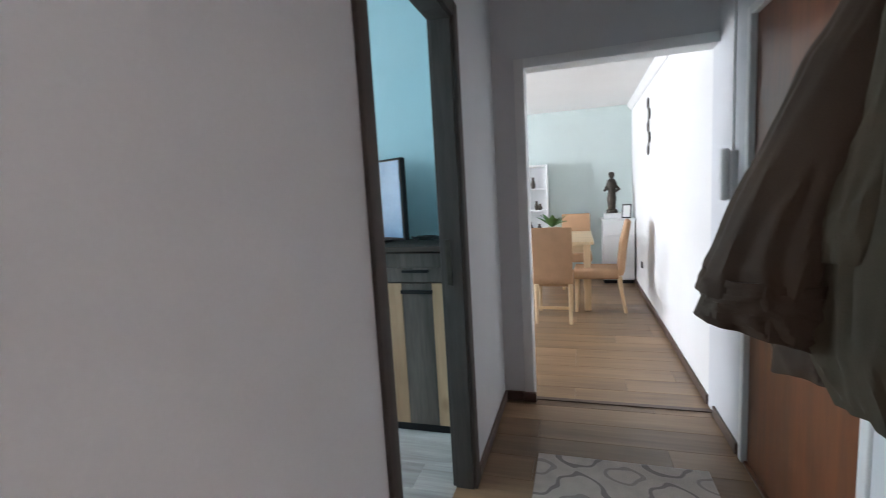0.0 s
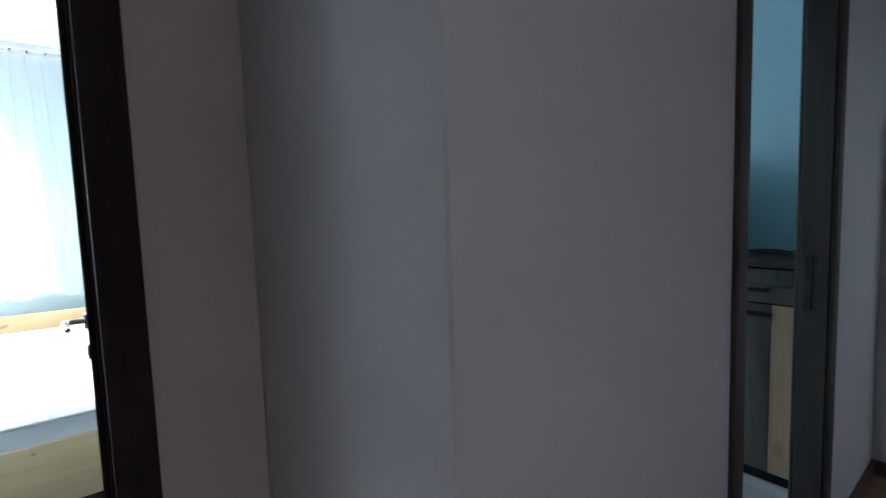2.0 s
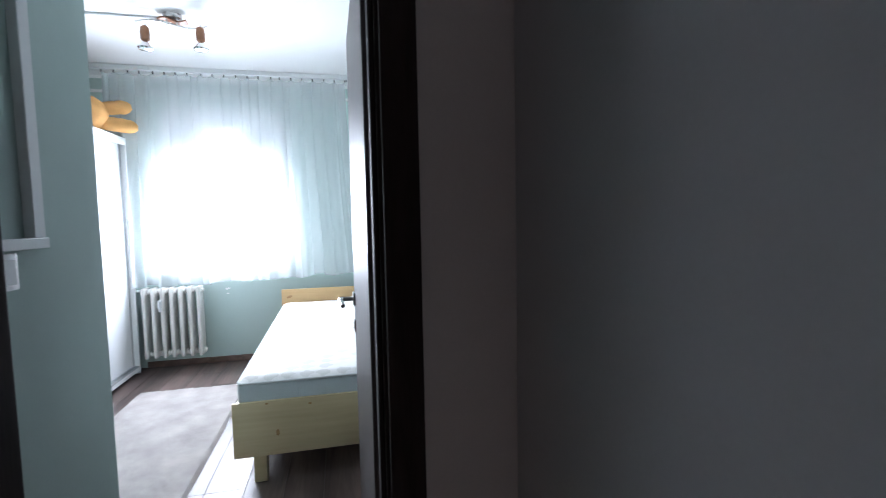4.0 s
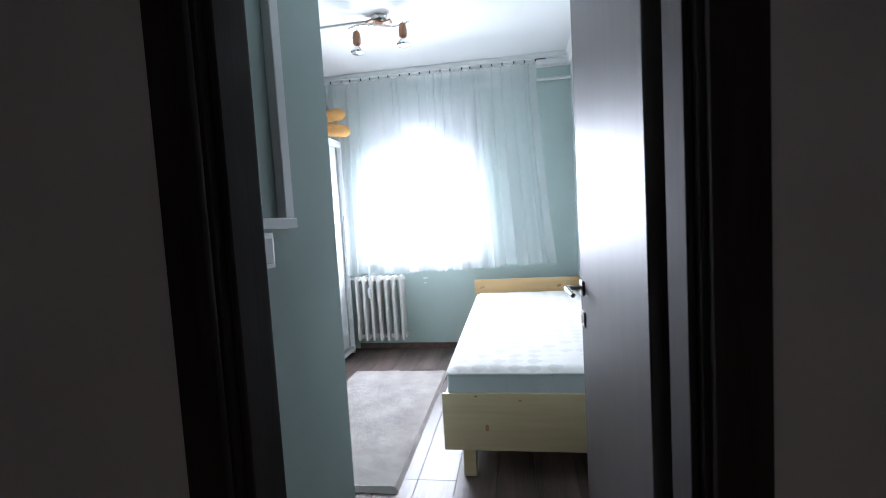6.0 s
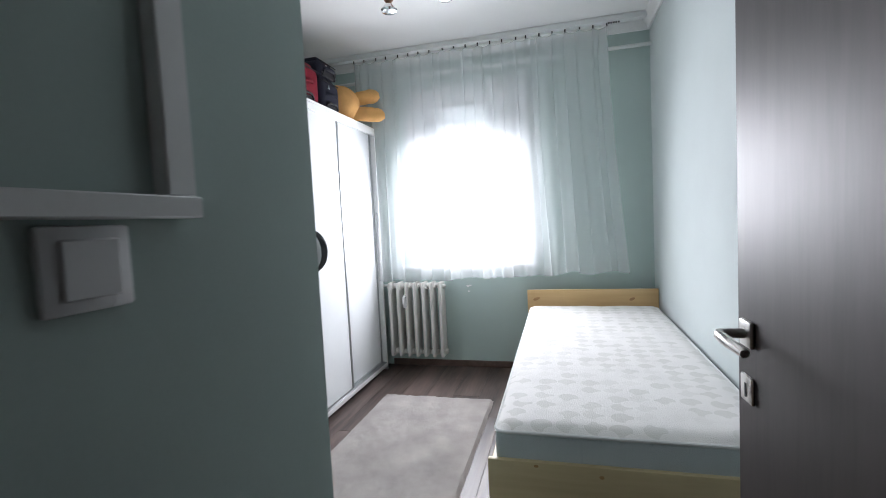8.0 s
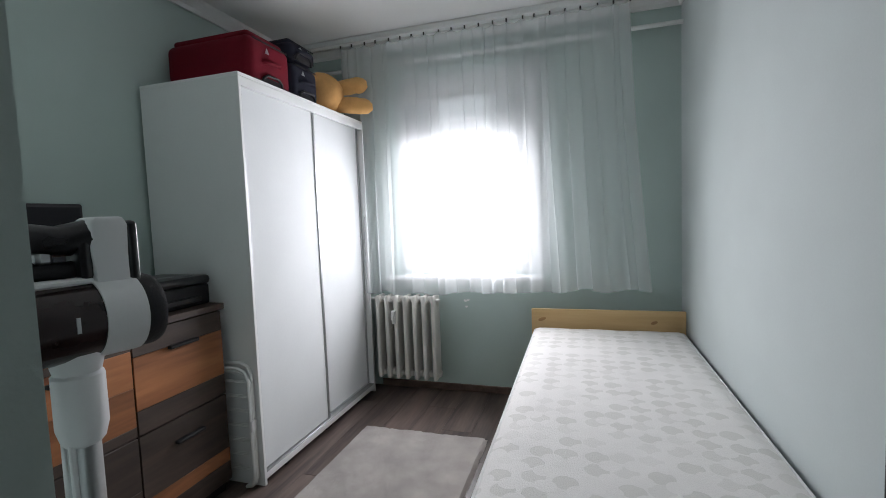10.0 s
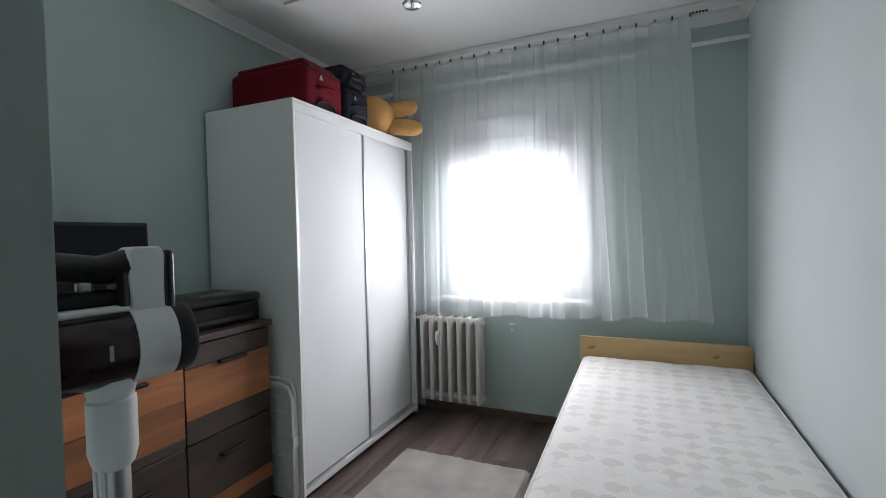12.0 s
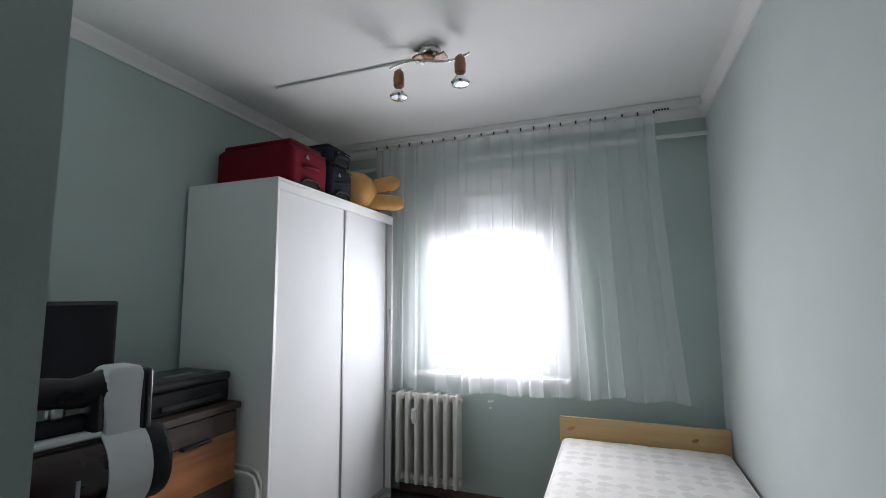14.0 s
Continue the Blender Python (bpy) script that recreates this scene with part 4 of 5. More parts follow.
def suitcase(name, cloth, label, m, w, d, h, bands=1):
    """Soft suitcase on its side; its handle end looks along +y."""
    t = thing(name, label, "suitcase", m)
    part("body", box(B(), -w / 2, w / 2, -d / 2, d / 2, 0.0, h, bevel=min(0.045, 0.4 * h), seg=5), M[cloth], t)
    part("front_pocket", box(B(), -w / 2 + 0.03, w / 2 - 0.03, -d / 2 + 0.03, d / 2 - 0.03, h - 0.012, h + 0.028, bevel=0.018, seg=3), M[cloth], t)
    zh = h * 0.11
    hd = part("pull_handle", tube(B(), [(-0.085, d / 2 - 0.004, zh - 0.02), (-0.075, d / 2 + 0.006, zh + 0.012), (-0.045, d / 2 + 0.010, zh + 0.03), (0.045, d / 2 + 0.010, zh + 0.03), (0.075, d / 2 + 0.006, zh + 0.012), (0.085, d / 2 - 0.004, zh - 0.02)], 0.007), M["black_matt"], t, "black telescopic handle")
    part("handle_recess", box(B(), -0.068, 0.068, d / 2 - 0.006, d / 2 + 0.002, zh - 0.02, zh + 0.02, bevel=0.003), M["black_matt"], hd)
    part("grab_strap", tube(B(), [(-0.075, d / 2 - 0.004, h * 0.56), (-0.06, d / 2 + 0.012, h * 0.55), (-0.02, d / 2 + 0.018, h * 0.53), (0.02, d / 2 + 0.018, h * 0.51), (0.06, d / 2 + 0.012, h * 0.49), (0.075, d / 2 - 0.004, h * 0.48)], 0.010), M[cloth], t)
    part("badge", prism(B(), [(0.02, d / 2 + 0.002, h * 0.70), (0.052, d / 2 + 0.002, h * 0.70), (0.036, d / 2 + 0.002, h * 0.82)], (0, 0.003, 0)), M["alu"], t, "small silver triangular badge")
    for z in (0.08, 0.92):
        part("zip", box(B(), -w / 2 + 0.03, w / 2 - 0.03, d / 2 - 0.001, d / 2 + 0.003, h * z - 0.004, h * z + 0.004, bevel=0.001), M["black_matt"], t)
    return t


suitcase("suitcase", "red_cloth", "dark red soft suitcase lying on the wardrobe", pose(-3.665, -2.275, 2.071), 0.35, 0.55, 0.248)
suitcase("suitcase", "grey_cloth", "charcoal soft suitcase lying on the wardrobe", pose(-3.985, -2.255, 2.071), 0.27, 0.52, 0.215)
suitcase("suitcase", "grey_cloth", "small black bag lying on the charcoal suitcase", pose(-3.985, -2.235, 2.315), 0.27, 0.46, 0.09)


def teddy():
    bm = B()
    ball(bm, (-4.33, -2.12, 2.215), 0.16, 0.17, 0.145)
    ball(bm, (-4.40, -2.36, 2.21), 0.13, 0.12, 0.125)
    for x, y in ((-4.49, -2.43), (-4.31, -2.43)):
        ball(bm, (x, y, 2.315), 0.045, 0.03, 0.045)
    for p, q in (((-4.45, -2.03, 2.28), (-4.55, -1.86, 2.315)), ((-4.38, -2.02, 2.150), (-4.50, -1.80, 2.135))):
        tube(bm, [Vector(p).lerp(Vector(q), k / 9) for k in range(10)], [0.048, 0.053, 0.055, 0.055, 0.055, 0.055, 0.055, 0.052, 0.043, 0.021], 20)
    for v in bm.verts:
        v.co += 0.006 * noise.noise_vector(v.co * 24)
    tagged(new("teddy_bear", mesh_of("teddy_bear", bm, M["plush"])), "orange plush teddy bear lying on the wardrobe", "soft toy")


teddy()


def ceiling_lamp():
    t = thing("ceiling_spotlight", "ceiling spotlight with wooden rose and two spots", "ceiling lamp", pose(-3.52, -1.19, H))
    part("ceiling_rose", lathe(B(), [(0.052, -0.028), (0.056, -0.022), (0.056, 0.0)]), M["steel"], t)
    bm = B()
    n = 24
    pts_top, w = [], 0.030
    for k in range(n + 1):
        y = -0.085 + 0.17 * k / n
        pts_top.append((y, -0.034 + 0.012 * math.sin(k / n * math.tau)))
    prism(bm, [(w, y, z) for y, z in pts_top] + [(w, y, z - 0.010) for y, z in reversed(pts_top)], (-2 * w, 0, 0))
    part("wooden_plate", bm, M["wood_orange"], t, "curved orange wooden plate")
    part("bar", tube(B(), [(0.02, -0.215 + 0.43 * k / 24, -0.066 + 0.020 * math.sin(k / 24 * math.tau)) for k in range(25)], 0.0065), M["steel"], t, "wavy steel bar")
    for x in (-0.04, -0.02):
        part("stem", cyl(B(), (0.02, x * 3 + 0.09, -0.075), (0.02, x * 3 + 0.09, -0.03), 0.006), M["steel"], t)
    for y, dz in ((-0.155, -0.076), (0.170, -0.062)):
        s = part("spot", tube(B(), [(0.02, y, dz), (0.02, y, dz - 0.035), (0.026, y, dz - 0.045)], 0.006), M["steel"], t)
        part("spot_body", lathe(B(), [(0.012, 0.0), (0.024, -0.012), (0.028, -0.045), (0.026, -0.085), (0.018, -0.094)], (0.036, y, dz - 0.018)), M["wood_orange"], s, "orange wooden spot body")
        part("bulb", lathe(B(), [(0.014, 0.0), (0.018, -0.012), (0.042, -0.040), (0.046, -0.048), (0.040, -0.058), (0.016, -0.064)], (0.036, y, dz - 0.108)), M["chrome"], s, "mirrored reflector bulb")
    solo("cable_duct", box(B(), -3.583, -3.563, -2.19, -1.24, H - 0.013, H, bevel=0.003), M["white"], "white cable duct running across the ceiling", "cable duct")


ceiling_lamp()


def vacuum():
    t = thing("stick_vacuum", "white and black cordless stick vacuum cleaner standing upright", "vacuum cleaner", pose(-1.997, -1.109, 0, 0, 0, -12))
    n = 0.017
    part("wand", cyl(B(), (n, 0, 0.06), (n, 0, 1.04), 0.021), M["alu"], t, "grey metal tube")
    for y in (-0.012, 0.012):
        part("wand_rib", box(B(), n + 0.016, n + 0.024, y - 0.004, y + 0.004, 0.10, 1.03, bevel=0.002), M["vac_white"], t)
    part("neck", lathe(B(), [(0.022, 1.015), (0.028, 1.022), (0.034, 1.045), (0.034, 1.120), (0.030, 1.124), (0.040, 1.165)], (n, 0, 0), None, 10), M["vac_white"], t, "white plastic neck")
    cup = part("dust_cup", cyl(B(), (-0.005, 0, 1.20), (0.15, 0, 1.197), 0.058, seg=28), M["smoke"], t, "smoked plastic dust cup")
    for x in (0.03, 0.10):
        part("lettering_bar", box(B(), x, x + 0.005, 0.0575, 0.059, 1.190, 1.212, bevel=0), M["alu"], cup, "small silver print")
    part("motor_band", cyl(B(), (-0.060, 0, 1.20), (-0.003, 0, 1.20), 0.061, seg=32), M["vac_white"], t, "white housing band")
    part("rear_cap", lathe(B(), [(0.059, 0), (0.059, 0.022), (0.056, 0.030), (0.044, 0.036)], (-0.060, 0, 1.20), Matrix.Rotation(radians(-90), 4, "Y"), 28), M["black_matt"], t, "black exhaust cap")
    bm = prism(B(), [(-0.055, -0.027, 1.215), (-0.006, -0.027, 1.215), (-0.008, -0.027, 1.262), (-0.004, -0.027, 1.300), (-0.004, -0.027, 1.345), (-0.012, -0.027, 1.352), (-0.050, -0.027, 1.352), (-0.056, -0.027, 1.340), (-0.054, -0.027, 1.29)], (0, 0.054, 0))
    bevelled(bm, bm.verts[:], 0.005, 2)
    part("upright_housing", bm, M["vac_white"], t, "white upright housing")
    part("back_cover", box(B(), -0.070, -0.053, -0.028, 0.028, 1.245, 1.346, bevel=0.011, seg=3), M["black"], t)
    part("grip", tube(B(), [(-0.012, 0, 1.322), (0.03, 0, 1.318), (0.09, 0, 1.328), (0.15, 0, 1.340)], [0.027, 0.022, 0.021, 0.024], 14), M["black"], t, "black handle")
    part("front_post", box(B(), -0.008, 0.012, -0.024, 0.024, 1.258, 1.335, bevel=0.008, seg=2), M["black"], t)
    part("trigger", box(B(), 0.035, 0.055, -0.010, 0.010, 1.285, 1.308, bevel=0.005), M["alu"], t)
    part("top_strip", box(B(), -0.006, 0.15, -0.024, 0.024, 1.252, 1.264, bevel=0.004), M["vac_white"], t, "white strip")
    part("lock_bar", tube(B(), [(0.0, 0.0, 1.275), (0.06, 0, 1.274), (0.14, 0, 1.280)], 0.014, 10), M["black_matt"], t)
    part("floor_head", box(B(), n - 0.12, n + 0.12, -0.05, 0.10, 0.0, 0.065, bevel=0.02, seg=3), M["black_matt"], t, "black floor head")


vacuum()


def drying_rack():
    t = thing("clothes_drying_rack", "folded white wire drying rack beside the wardrobe", "drying rack")
    for i, (x, top) in enumerate(((-3.306, 0.62), (-3.318, 0.60), (-3.331, 0.64))):
        y0, y1 = -2.46, -1.985
        pts = [(x, y0, 0.012), (x, y0, top - 0.06), (x, y0 + 0.02, top - 0.015), (x, y0 + 0.06, top), (x, y1 - 0.06, top), (x, y1 - 0.02, top - 0.015), (x, y1, top - 0.06), (x, y1, 0.06), (x, y1 - 0.015, 0.02), (x, y1 - 0.05, 0.012)]
        fr = part("frame", tube(B(), pts, 0.0085, 10), M["pipe"], t)
        for k in range(7):
            z = 0.10 + k * 0.075
            part("wire", cyl(B(), (x, y0, z), (x, y1, z), 0.0025, seg=8), M["pipe"], fr)
    part("hinge", box(B(), -3.340, -3.298, -1.995, -1.972, 0.30, 0.36, bevel=0.004), M["vac_white"], t, "white plastic hinge")


drying_rack()


def wall_shelf():
    t = thing("wall_shelf", "shallow white wall frame with a ledge beside the door", "shelf", pose(-1.40, -0.92, 1.28))
    part("ledge", box(B(), -0.110, 0.14, 0, 0.030, 0, 0.026, bevel=0.002), M["white"], t)
    part("side_board", box(B(), -0.108, -0.066, 0, 0.024, 0.026, 0.66, bevel=0.002), M["white"], t)
    part("top_board", box(B(), -0.110, 0.14, 0, 0.030, 0.66, 0.685, bevel=0.002), M["white"], t)


wall_shelf()
sw = thing("light_switch", "white square light switch beside the bedroom door", "light switch", pose(-1.378, -0.92, 1.231))
pl = part("plate", box(B(), -0.046, 0.046, 0, 0.010, -0.043, 0.043, bevel=0.005, seg=2), M["vac_white"], sw)
part("rocker", box(B(), -0.030, 0.030, 0.010, 0.015, -0.030, 0.030, bevel=0.003), M["vac_white"], pl)
bm = B()
for cx, cz, rr in ((-1.235, 0.655, 0.012), (-1.24, 0.70, 0.016), (-1.22, 0.705, 0.012)):
    ring = [(-4.7798, cx + rr * (1 + 0.6 * noise.noise(Vector((k * 1.7, cz * 9, cx)))) * math.cos(k * math.tau / 9), cz + 0.6 * rr * (1 + 0.6 * noise.noise(Vector((k * 1.3, cx * 7, cz)))) * math.sin(k * math.tau / 9)) for k in range(9)]
    prism(bm, ring, (0.004, 0, 0))
solo("plaster_flake", bm, M["ceiling"], "chipped plaster flakes on the wall under the window", "plaster flake")


# ---- hall ----
def coat(name, label, material, rings, folds, seed, cloth_name="body"):
    """A hanging garment: oval rings joined from the shoulder to an open hem, with folds."""
    bm = B()
    n, steps = 96, 56
    loops = []
    for s in range(steps + 1):
        f = s / steps * (len(rings) - 1)
        i = min(int(f), len(rings) - 2)
        k = f - i
        a, b = rings[i], rings[i + 1]
        cx, cy, cz, rx, ry, tilt = (p + (q - p) * k for p, q in zip(a, b))
        loop = []
        for j in range(n):
            th = j / n * math.tau
            g = s / steps
            crease = noise.noise(Vector((math.cos(th) * 3.2, math.sin(th) * 3.2 + seed, g * 2.2)))
            ripple = noise.noise(Vector((math.cos(th) * 7 + seed, math.sin(th) * 7, g * 7)))
            fold = 1 + folds * (0.25 + g) * (math.sin(th * 5 + seed + 2.5 * g) * 0.45 + (1 - abs(crease) * 2.6) * 0.7) + folds * 0.28 * ripple
            x, y = rx * math.cos(th) * fold, ry * math.sin(th) * fold
            z = cz + tilt * math.cos(th) + 0.012 * noise.noise(Vector((th * 2, s * 0.2, seed)))
            loop.append(bm.verts.new((cx + x, cy + y, z)))
        loops.append(loop)
    for a, b in zip(loops, loops[1:]):
        for j in range(n):
            bm.faces.new((a[j], a[(j + 1) % n], b[(j + 1) % n], b[j]))
    bm.faces.new(loops[0])
    inner = [bm.verts.new(v.co * 1.0 + Vector((0, 0, 0.05)) - (v.co - sum((w.co for w in loops[-1]), Vector()) / n) * 0.12) for v in loops[-1]]
    for j in range(n):
        bm.faces.new((loops[-1][j], loops[-1][(j + 1) % n], inner[(j + 1) % n], inner[j]))
    bm.faces.new(inner)
    return bm


rack = thing("coat_rack", "wall-mounted coat rack with steel hooks", "coat rack", pose(0.745, 1.02, 1.80))
part("board", box(B(), -0.022, 0, -0.45, 0.45, -0.05, 0.05, bevel=0.004), M["entry"], rack)
for k in range(4):
    y = -0.33 + k * 0.22
    part("hook", tube(B(), [(-0.02, y, 0.0), (-0.07, y, -0.005), (-0.09, y, 0.015), (-0.092, y, 0.04)], 0.006), M["steel"], rack)

c1 = thing("brown_coat", "dark brown waxed coat hanging from a hook", "coat", pose(-0.014, -0.008, 0))
part("sleeve", coat("", "", None, [(0.660, 1.24, 1.82, 0.05, 0.05, 0), (0.597, 1.22, 1.663, 0.065, 0.07, 0.0), (0.554, 1.21, 1.554, 0.085, 0.085, 0.0), (0.494, 1.20, 1.362, 0.110, 0.10, 0.0),
                                   (0.454, 1.20, 1.240, 0.122, 0.105, 0.0), (0.425, 1.20, 1.154, 0.126, 0.11, 0.0), (0.415, 1.20, 1.075, 0.122, 0.10, -0.03)], 0.10, 1.0), M["coat_brown"], c1)
part("cuff", coat("", "", None, [(0.430, 1.20, 1.135, 0.131, 0.115, 0.0), (0.420, 1.20, 1.015, 0.130, 0.106, -0.034)], 0.09, 1.0), M["coat_brown"], c1)
part("skirt", coat("", "", None, [(0.635, 1.26, 1.50, 0.06, 0.10, 0), (0.60, 1.25, 1.25, 0.09, 0.12, 0.0), (0.57, 1.23, 1.05, 0.11, 0.13, 0), (0.56, 1.22, 0.93, 0.11, 0.13, 0.0)], 0.14, 2.0), M["coat_brown"], c1)
c2 = thing("green_coat", "olive green cotton coat hanging from a hook", "coat", pose(0.025, 0.03, 0))
part("body", coat("", "", None, [(0.64, 1.10, 1.80, 0.05, 0.05, 0), (0.61, 1.10, 1.60, 0.09, 0.08, 0.0), (0.585, 1.08, 1.36, 0.120, 0.10, 0.0), (0.565, 1.055, 1.155, 0.13, 0.11, 0.0), (0.555, 1.04, 1.016, 0.125, 0.11, 0.0), (0.57, 1.03, 0.90, 0.095, 0.10, 0.0)], 0.16, 4.0), M["coat_green"], c2)
part("sleeve", coat("", "", None, [(0.60, 1.10, 1.62, 0.05, 0.05, 0), (0.54, 1.085, 1.42, 0.065, 0.06, 0.0), (0.495, 1.07, 1.28, 0.068, 0.06, 0.0), (0.475, 1.06, 1.19, 0.055, 0.055, 0.012)], 0.12, 3.0), M["coat_green"], c2)
part("hanging_loop", coat("", "", None, [(0.60, 1.02, 1.02, 0.03, 0.05, 0), (0.60, 1.00, 0.92, 0.05, 0.06, 0.0), (0.60, 1.00, 0.80, 0.045, 0.06, 0.0)], 0.15, 6.0), M["coat_green"], c2)

ic = thing("intercom", "white wall intercom handset by the entrance door", "intercom", pose(0.745, 2.60, 1.36))
part("base", box(B(), -0.03, 0, -0.045, 0.045, -0.12, 0.11, bevel=0.008, seg=2), M["vac_white"], ic)
part("cable_duct", box(B(), -0.012, 0, 0.012, 0.026, 0.11, 1.30, bevel=0.002), M["white"], ic, "slim white cable duct")
part("handset", box(B(), -0.062, -0.03, -0.028, 0.028, -0.125, 0.125, bevel=0.012, seg=3), M["vac_white"], ic)
solo("hall_rug", box(B(), -0.195, 0.575, 0.95, 2.29, 0.001, 0.010, bevel=0.003), M["door_rug"], "beige and grey rug with quatrefoil ornament in the hall", "rug")

# ---- study, seen through its doorway ----
dresser("reclaimed_cabinet", "cabinet of pine and weathered dark boards in the study", 1.29, 0.42, 1.075, pose(-1.255, 2.57, 0, 0, 0, 180), True)
monitor(pose(-1.205, 2.60, 1.076, 0, 0, 151), 0.72, 0.455, M["reflection_screen"], "monitor on the study cabinet, window reflection coloured into its screen", 0.025)
cb = B()
for k in range(6):
    a = k * 1.3
    pts = [(-0.80 + 0.07 * math.cos(a + q * 0.5) + 0.012 * k - 0.03, 2.52 + 0.05 * math.sin(a + q * 0.45), 1.081 + 0.012 + 0.018 * abs(math.sin(q * 0.7 + k))) for q in range(14)]
    tube(cb, pts, 0.0045, 6)
solo("cable_bundle", cb, M["black"], "tangle of black cables on the study cabinet", "cables")


# ---- dining room, seen through its doorway ----
def chair(m):
    t = thing("dining_chair", "tan suede dining chair with beech legs", "chair", m, "chairs round the dining table")
    bm = B()
    prof = [(-0.245, 0.40), (-0.20, 0.40), (-0.20, 0.47), (-0.225, 0.72), (-0.285, 0.965), (-0.33, 0.97), (-0.29, 0.72), (-0.265, 0.45)]
    prism(bm, [(-0.19, y, z) for y, z in prof], (0.38, 0, 0))
    bevelled(bm, bm.verts[:], 0.014, 2)
    part("backrest", bm, M["tan"], t)
    part("seat", box(B(), -0.20, 0.20, -0.21, 0.25, 0.36, 0.47, bevel=0.03, seg=3), M["tan"], t)
    for x in (-0.165, 0.165):
        part("leg", tube(B(), [(x, -0.215, 0.39), (x, -0.235, 0.2), (x, -0.275, 0.0)], [0.022, 0.02, 0.017], 8), M["beech"], t)
        part("leg", tube(B(), [(x, 0.215, 0.37), (x, 0.22, 0.0)], [0.022, 0.017], 8), M["beech"], t)
    part("stretcher", box(B(), -0.18, 0.18, -0.25, -0.232, 0.14, 0.17, bevel=0.003), M["beech"], t)
    return t


ch = chair(pose(-0.235, 4.86, 0, 0, 0, 0))
copy_thing(ch, pose(0.21, 5.22, 0, 0, 0, 88))
copy_thing(ch, pose(-0.02, 6.40, 0, 0, 0, 180))
table = thing("dining_table", "oak dining table with a light top", "table", pose(-0.38, 5.70, 0))
part("tabletop", box(B(), -0.55, 0.55, -0.62, 0.62, 0.725, 0.76, bevel=0.004, seg=2), M["table_wood"], table)
for x in (-0.48, 0.48):
    for y in (-0.55, 0.55):
        part("leg", box(B(), x - 0.035, x + 0.035, y - 0.035, y + 0.035, 0, 0.725, bevel=0.004), M["beech"], table)
part("apron", box(B(), -0.46, 0.46, -0.57, -0.55, 0.63, 0.725, bevel=0.002), M["table_wood"], table)

plant = thing("potted_plant", "green leafy plant in a cream pot on the dining table", "plant", pose(-0.30, 5.92, 0.761))
part("pot", lathe(B(), [(0.045, 0), (0.062, 0.09), (0.066, 0.10)]), M["pot"], plant)
random.seed(5)
for k in range(11):
    a, e, L = k * 2.4, 0.35 + 0.5 * random.random(), 0.20 + 0.08 * random.random()
    d = Vector((math.cos(a) * math.cos(e), math.sin(a) * math.cos(e), math.sin(e) + 0.25)).normalized()
    side = d.cross(Vector((0, 0, 1))).normalized()
    bm = B()
    rows = []
    for q in range(6):
        f = q / 5
        c = Vector((0, 0, 0.09)) + d * L * f - Vector((0, 0, 0.05)) * f * f
        wd = 0.036 * math.sin(math.pi * (0.12 + 0.86 * f)) + 0.002
        rows.append([bm.verts.new(c - side * wd + Vector((0, 0, 0.008))), bm.verts.new(c), bm.verts.new(c + side * wd + Vector((0, 0, 0.008)))])
    for p, q in zip(rows, rows[1:]):
        bm.faces.new((p[0], p[1], q[1], q[0]))
        bm.faces.new((p[1], p[2], q[2], q[1]))
    part("leaf", bm, M["leaf"], plant)

cab = thing("white_cabinet", "white two-door cabinet against the dining room wall", "cabinet", pose(0.53, 6.76, 0))
part("body", box(B(), -0.20, 0.20, -0.20, 0.20, 0.05, 0.86, bevel=0.003), M["white"], cab)
part("top", box(B(), -0.215, 0.215, -0.215, 0.215, 0.86, 0.885, bevel=0.003), M["white"], cab)
part("drawer", box(B(), -0.195, 0.195, -0.218, -0.20, 0.67, 0.85, bevel=0.003), M["white"], cab)
part("door", box(B(), -0.195, 0.195, -0.214, -0.20, 0.06, 0.66, bevel=0.003), M["white"], cab)
part("plinth", box(B(), -0.19, 0.19, -0.18, 0.18, 0, 0.05, bevel=0), M["black_matt"], cab)

st = B()
lathe(st, [(0.075, 0), (0.075, 0.04), (0.05, 0.06), (0.06, 0.20), (0.045, 0.30), (0.075, 0.40), (0.055, 0.45), (0.024, 0.475)], (0.46, 6.74, 0.955), seg=14)
ball(st, (0.46, 6.74, 1.47), 0.042, 0.042, 0.052)
tube(st, [(0.50, 6.74, 1.36), (0.55, 6.72, 1.28), (0.49, 6.67, 1.25)], 0.022, 8)
tube(st, [(0.42, 6.74, 1.36), (0.37, 6.72, 1.27), (0.40, 6.66, 1.30)], 0.022, 8)
for v in st.verts:
    v.co += 0.012 * noise.noise_vector(v.co * 14)
solo("statue", st, M["bronze"], "dark bronze figure statue on the white cabinet", "statue")
solo("plinth_block", box(B(), 0.36, 0.60, 6.64, 6.86, 0.886, 0.956, bevel=0.004), M["white"], "small white pedestal under the statue", "pedestal")
pf = thing("picture_frame", "small black picture frame standing on the cabinet", "picture frame", pose(0.63, 6.58, 0.887, -12, 0, -18))
part("frame", box(B(), -0.06, 0.06, -0.008, 0.008, 0, 0.19, bevel=0.003), M["black"], pf)
part("picture", box(B(), -0.045, 0.045, -0.010, -0.008, 0.018, 0.172, bevel=0), M["paper"], pf)

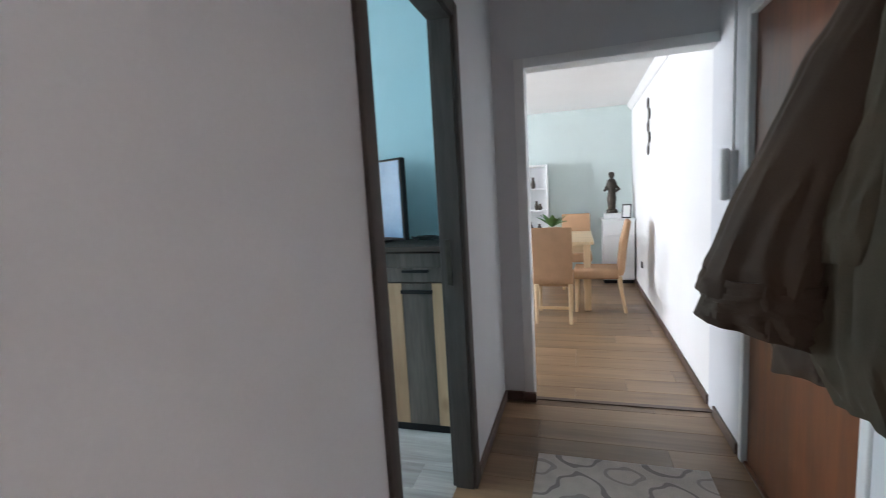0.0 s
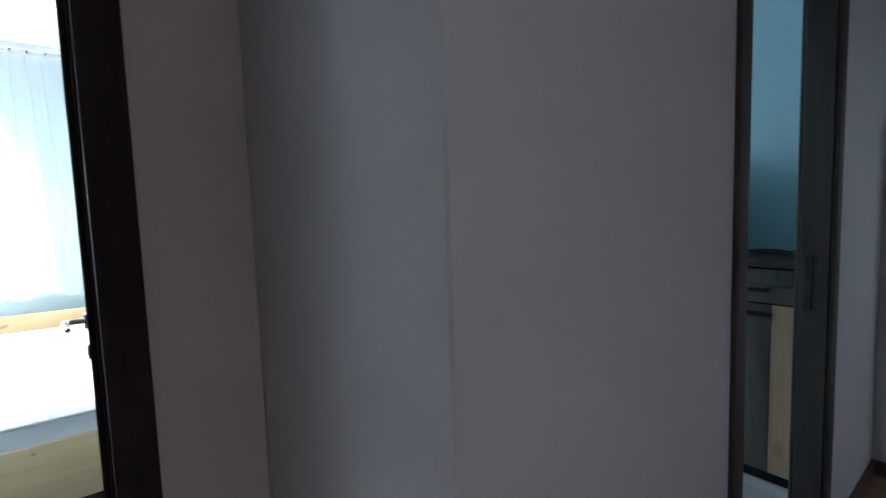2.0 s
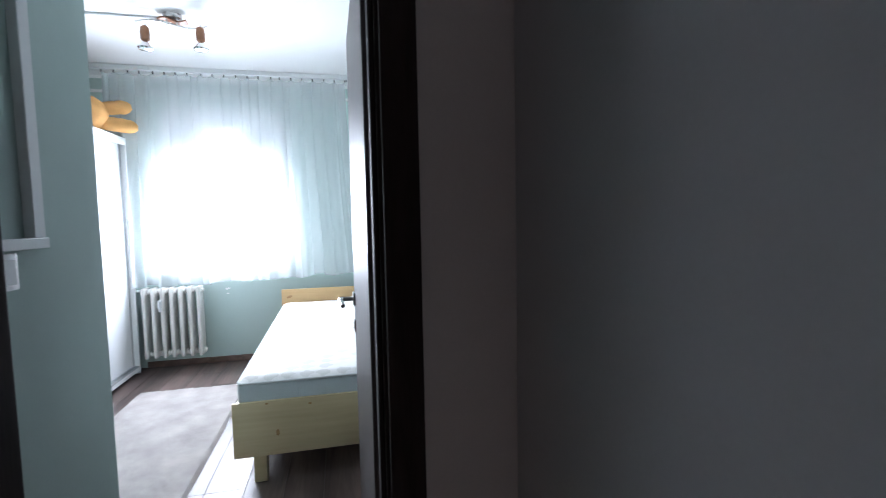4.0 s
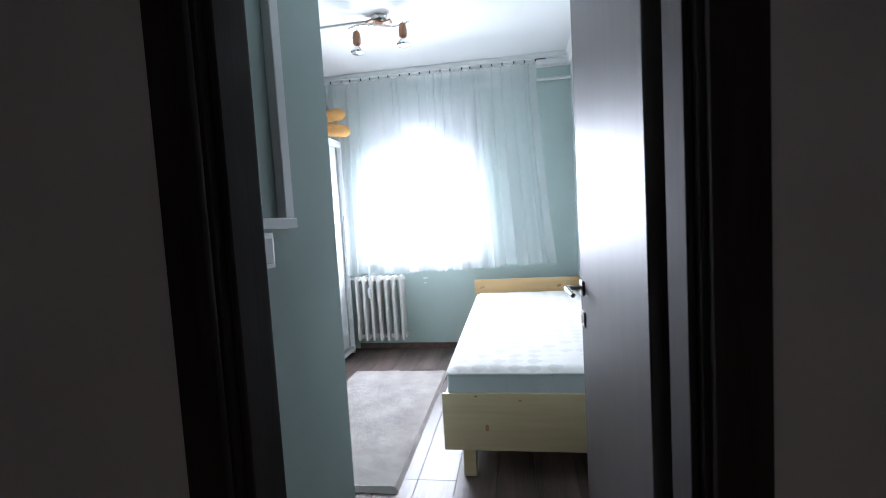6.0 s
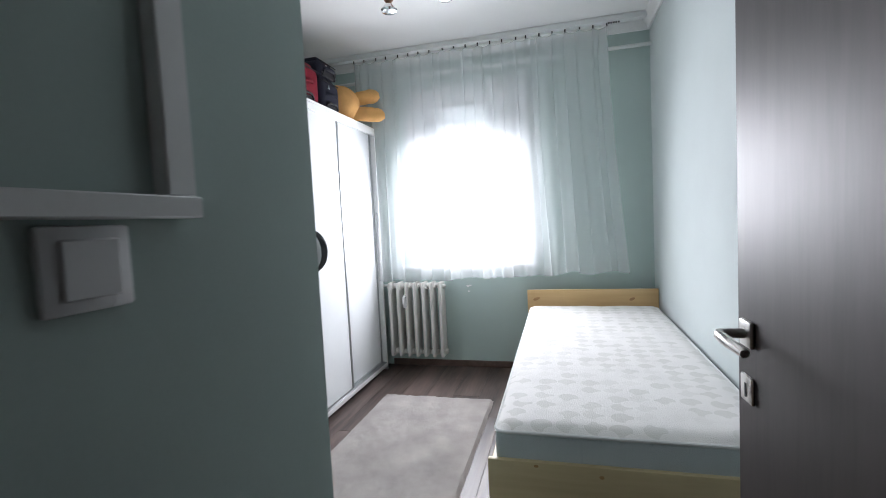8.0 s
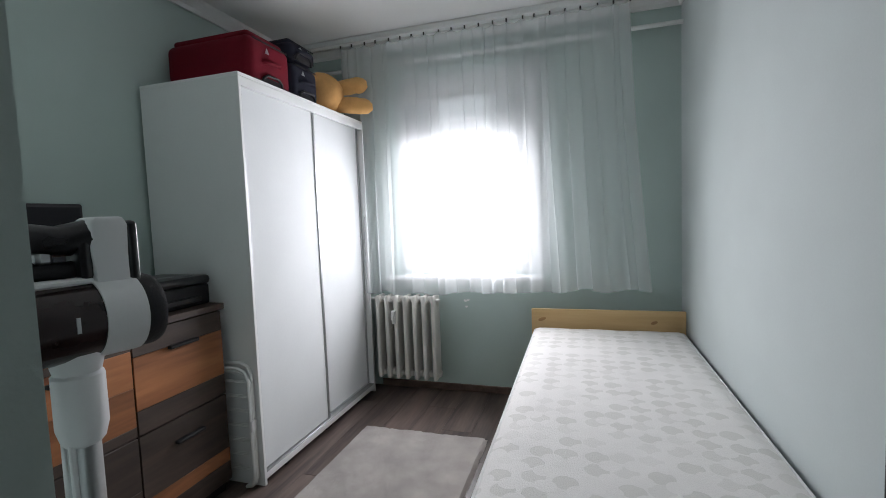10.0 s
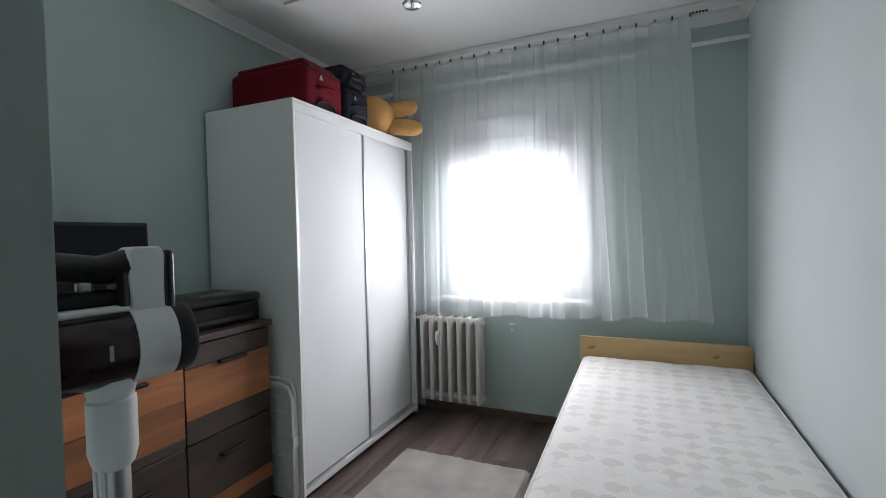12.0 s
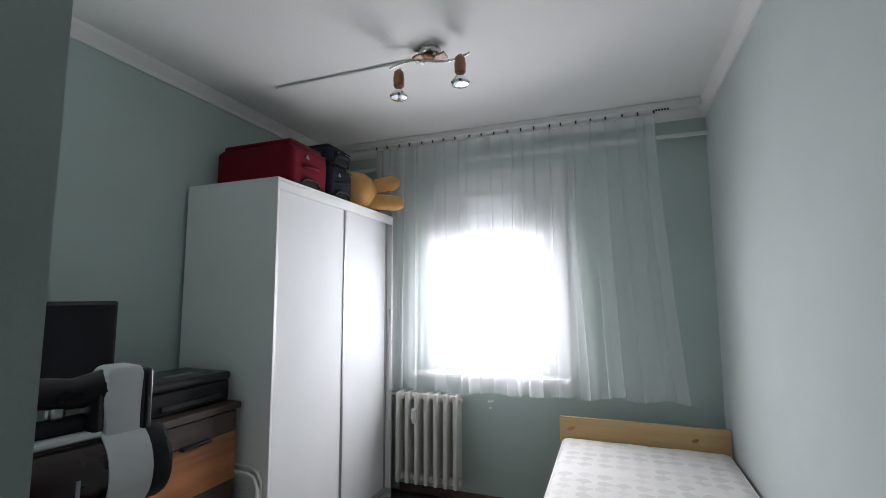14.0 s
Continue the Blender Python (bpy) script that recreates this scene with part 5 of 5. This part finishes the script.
sh = thing("bookshelf", "white open bookshelf with ornaments", "bookshelf", pose(-0.76, 6.84, 0))
for x in (-0.36, 0.34):
    part("side", box(B(), x, x + 0.02, -0.15, 0.15, 0, 1.68, bevel=0.002), M["white"], sh)
for z in (0.05, 0.72, 1.02, 1.33, 1.66):
    part("shelf_board", box(B(), -0.34, 0.34, -0.148, 0.15, z, z + 0.02, bevel=0.002), M["white"], sh)
part("back", box(B(), -0.34, 0.34, 0.14, 0.15, 0.07, 1.66, bevel=0), M["white"], sh)
for i, (x, z, hh, rr) in enumerate(((-0.51, 1.04, 0.09, 0.035), (-0.56, 1.04, 0.13, 0.03), (-0.53, 0.74, 0.10, 0.04), (-0.60, 1.35, 0.16, 0.035), (-0.66, 0.74, 0.13, 0.045))):
    solo("ornament", lathe(B(), [(rr * 0.7, 0), (rr, hh * 0.35), (rr * 0.5, hh * 0.8), (rr * 0.6, hh)], (x, 6.76, z), seg=14), M["bronze"], "small dark ornament on the bookshelf", "ornament", "ornaments on the bookshelf")

art = thing("wall_ornament", "dark metal wall ornament on the white dining room wall", "wall art", pose(0.746, 5.36, 1.93))
for k in range(5):
    z = -0.24 + k * 0.12
    bm = lathe(B(), [(0.055, 0), (0.06, 0.006), (0.045, 0.012)], (-0.001, 0.05 * (-1) ** k, z), Matrix.Rotation(radians(-90), 4, "Y"), 16)
    part("disc", bm, M["bronze"], art)
part("rod", cyl(B(), (-0.008, 0, -0.28), (-0.008, 0, 0.28), 0.005), M["bronze"], art)

so = thing("wall_socket", "dark wall socket low on the dining room wall", "socket", pose(0.748, 5.95, 0.36))
part("plate", box(B(), -0.012, 0, -0.04, 0.04, -0.04, 0.04, bevel=0.005), M["black_matt"], so)
part("insert", box(B(), -0.015, -0.012, -0.025, 0.025, -0.025, 0.025, bevel=0.002), M["black"], so)


# ---- floor planks ----
def planks(floor, x0, x1, y0, y1, material, width=0.192, length=1.29, seed=1):
    rnd = random.Random(seed)
    cache = {}
    y = y0
    while y < y1 - 0.002:
        w = round(min(width, y1 - y), 3)
        x = x0 - round(rnd.choice((0.0, 0.32, 0.64, 0.96)), 3)
        while x < x1 - 0.002:
            a, b = max(x, x0), min(x + length, x1)
            key = (round(b - a, 3), w)
            if key[0] > 0.004:
                if key not in cache:
                    bm = box(B(), 0, key[0] - 0.0008, 0, w - 0.0008, -0.008, 0.0, bevel=0.0012)
                    cache[key] = mesh_of("plank", bm, material, False)
                ob = new("plank", cache[key])
                ob.location = (a, y, 0)
                ob.parent = floor
            x += length
        y += width


planks(floor_bedroom, -4.78, -1.12, -2.60, 0.23, M["bed_floor"], seed=3)
planks(floor_hall, -1.12, 0.745, -1.70, 0.34, M["hall_floor"], seed=4)
planks(floor_hall, -0.54, 0.745, 0.34, 2.93, M["hall_floor"], seed=5)
planks(floor_dining, -2.60, 0.748, 2.93, 7.0, M["hall_floor"], seed=6)
planks(floor_study, -3.0, -0.54, 0.37, 2.80, M["study_floor"], seed=7)
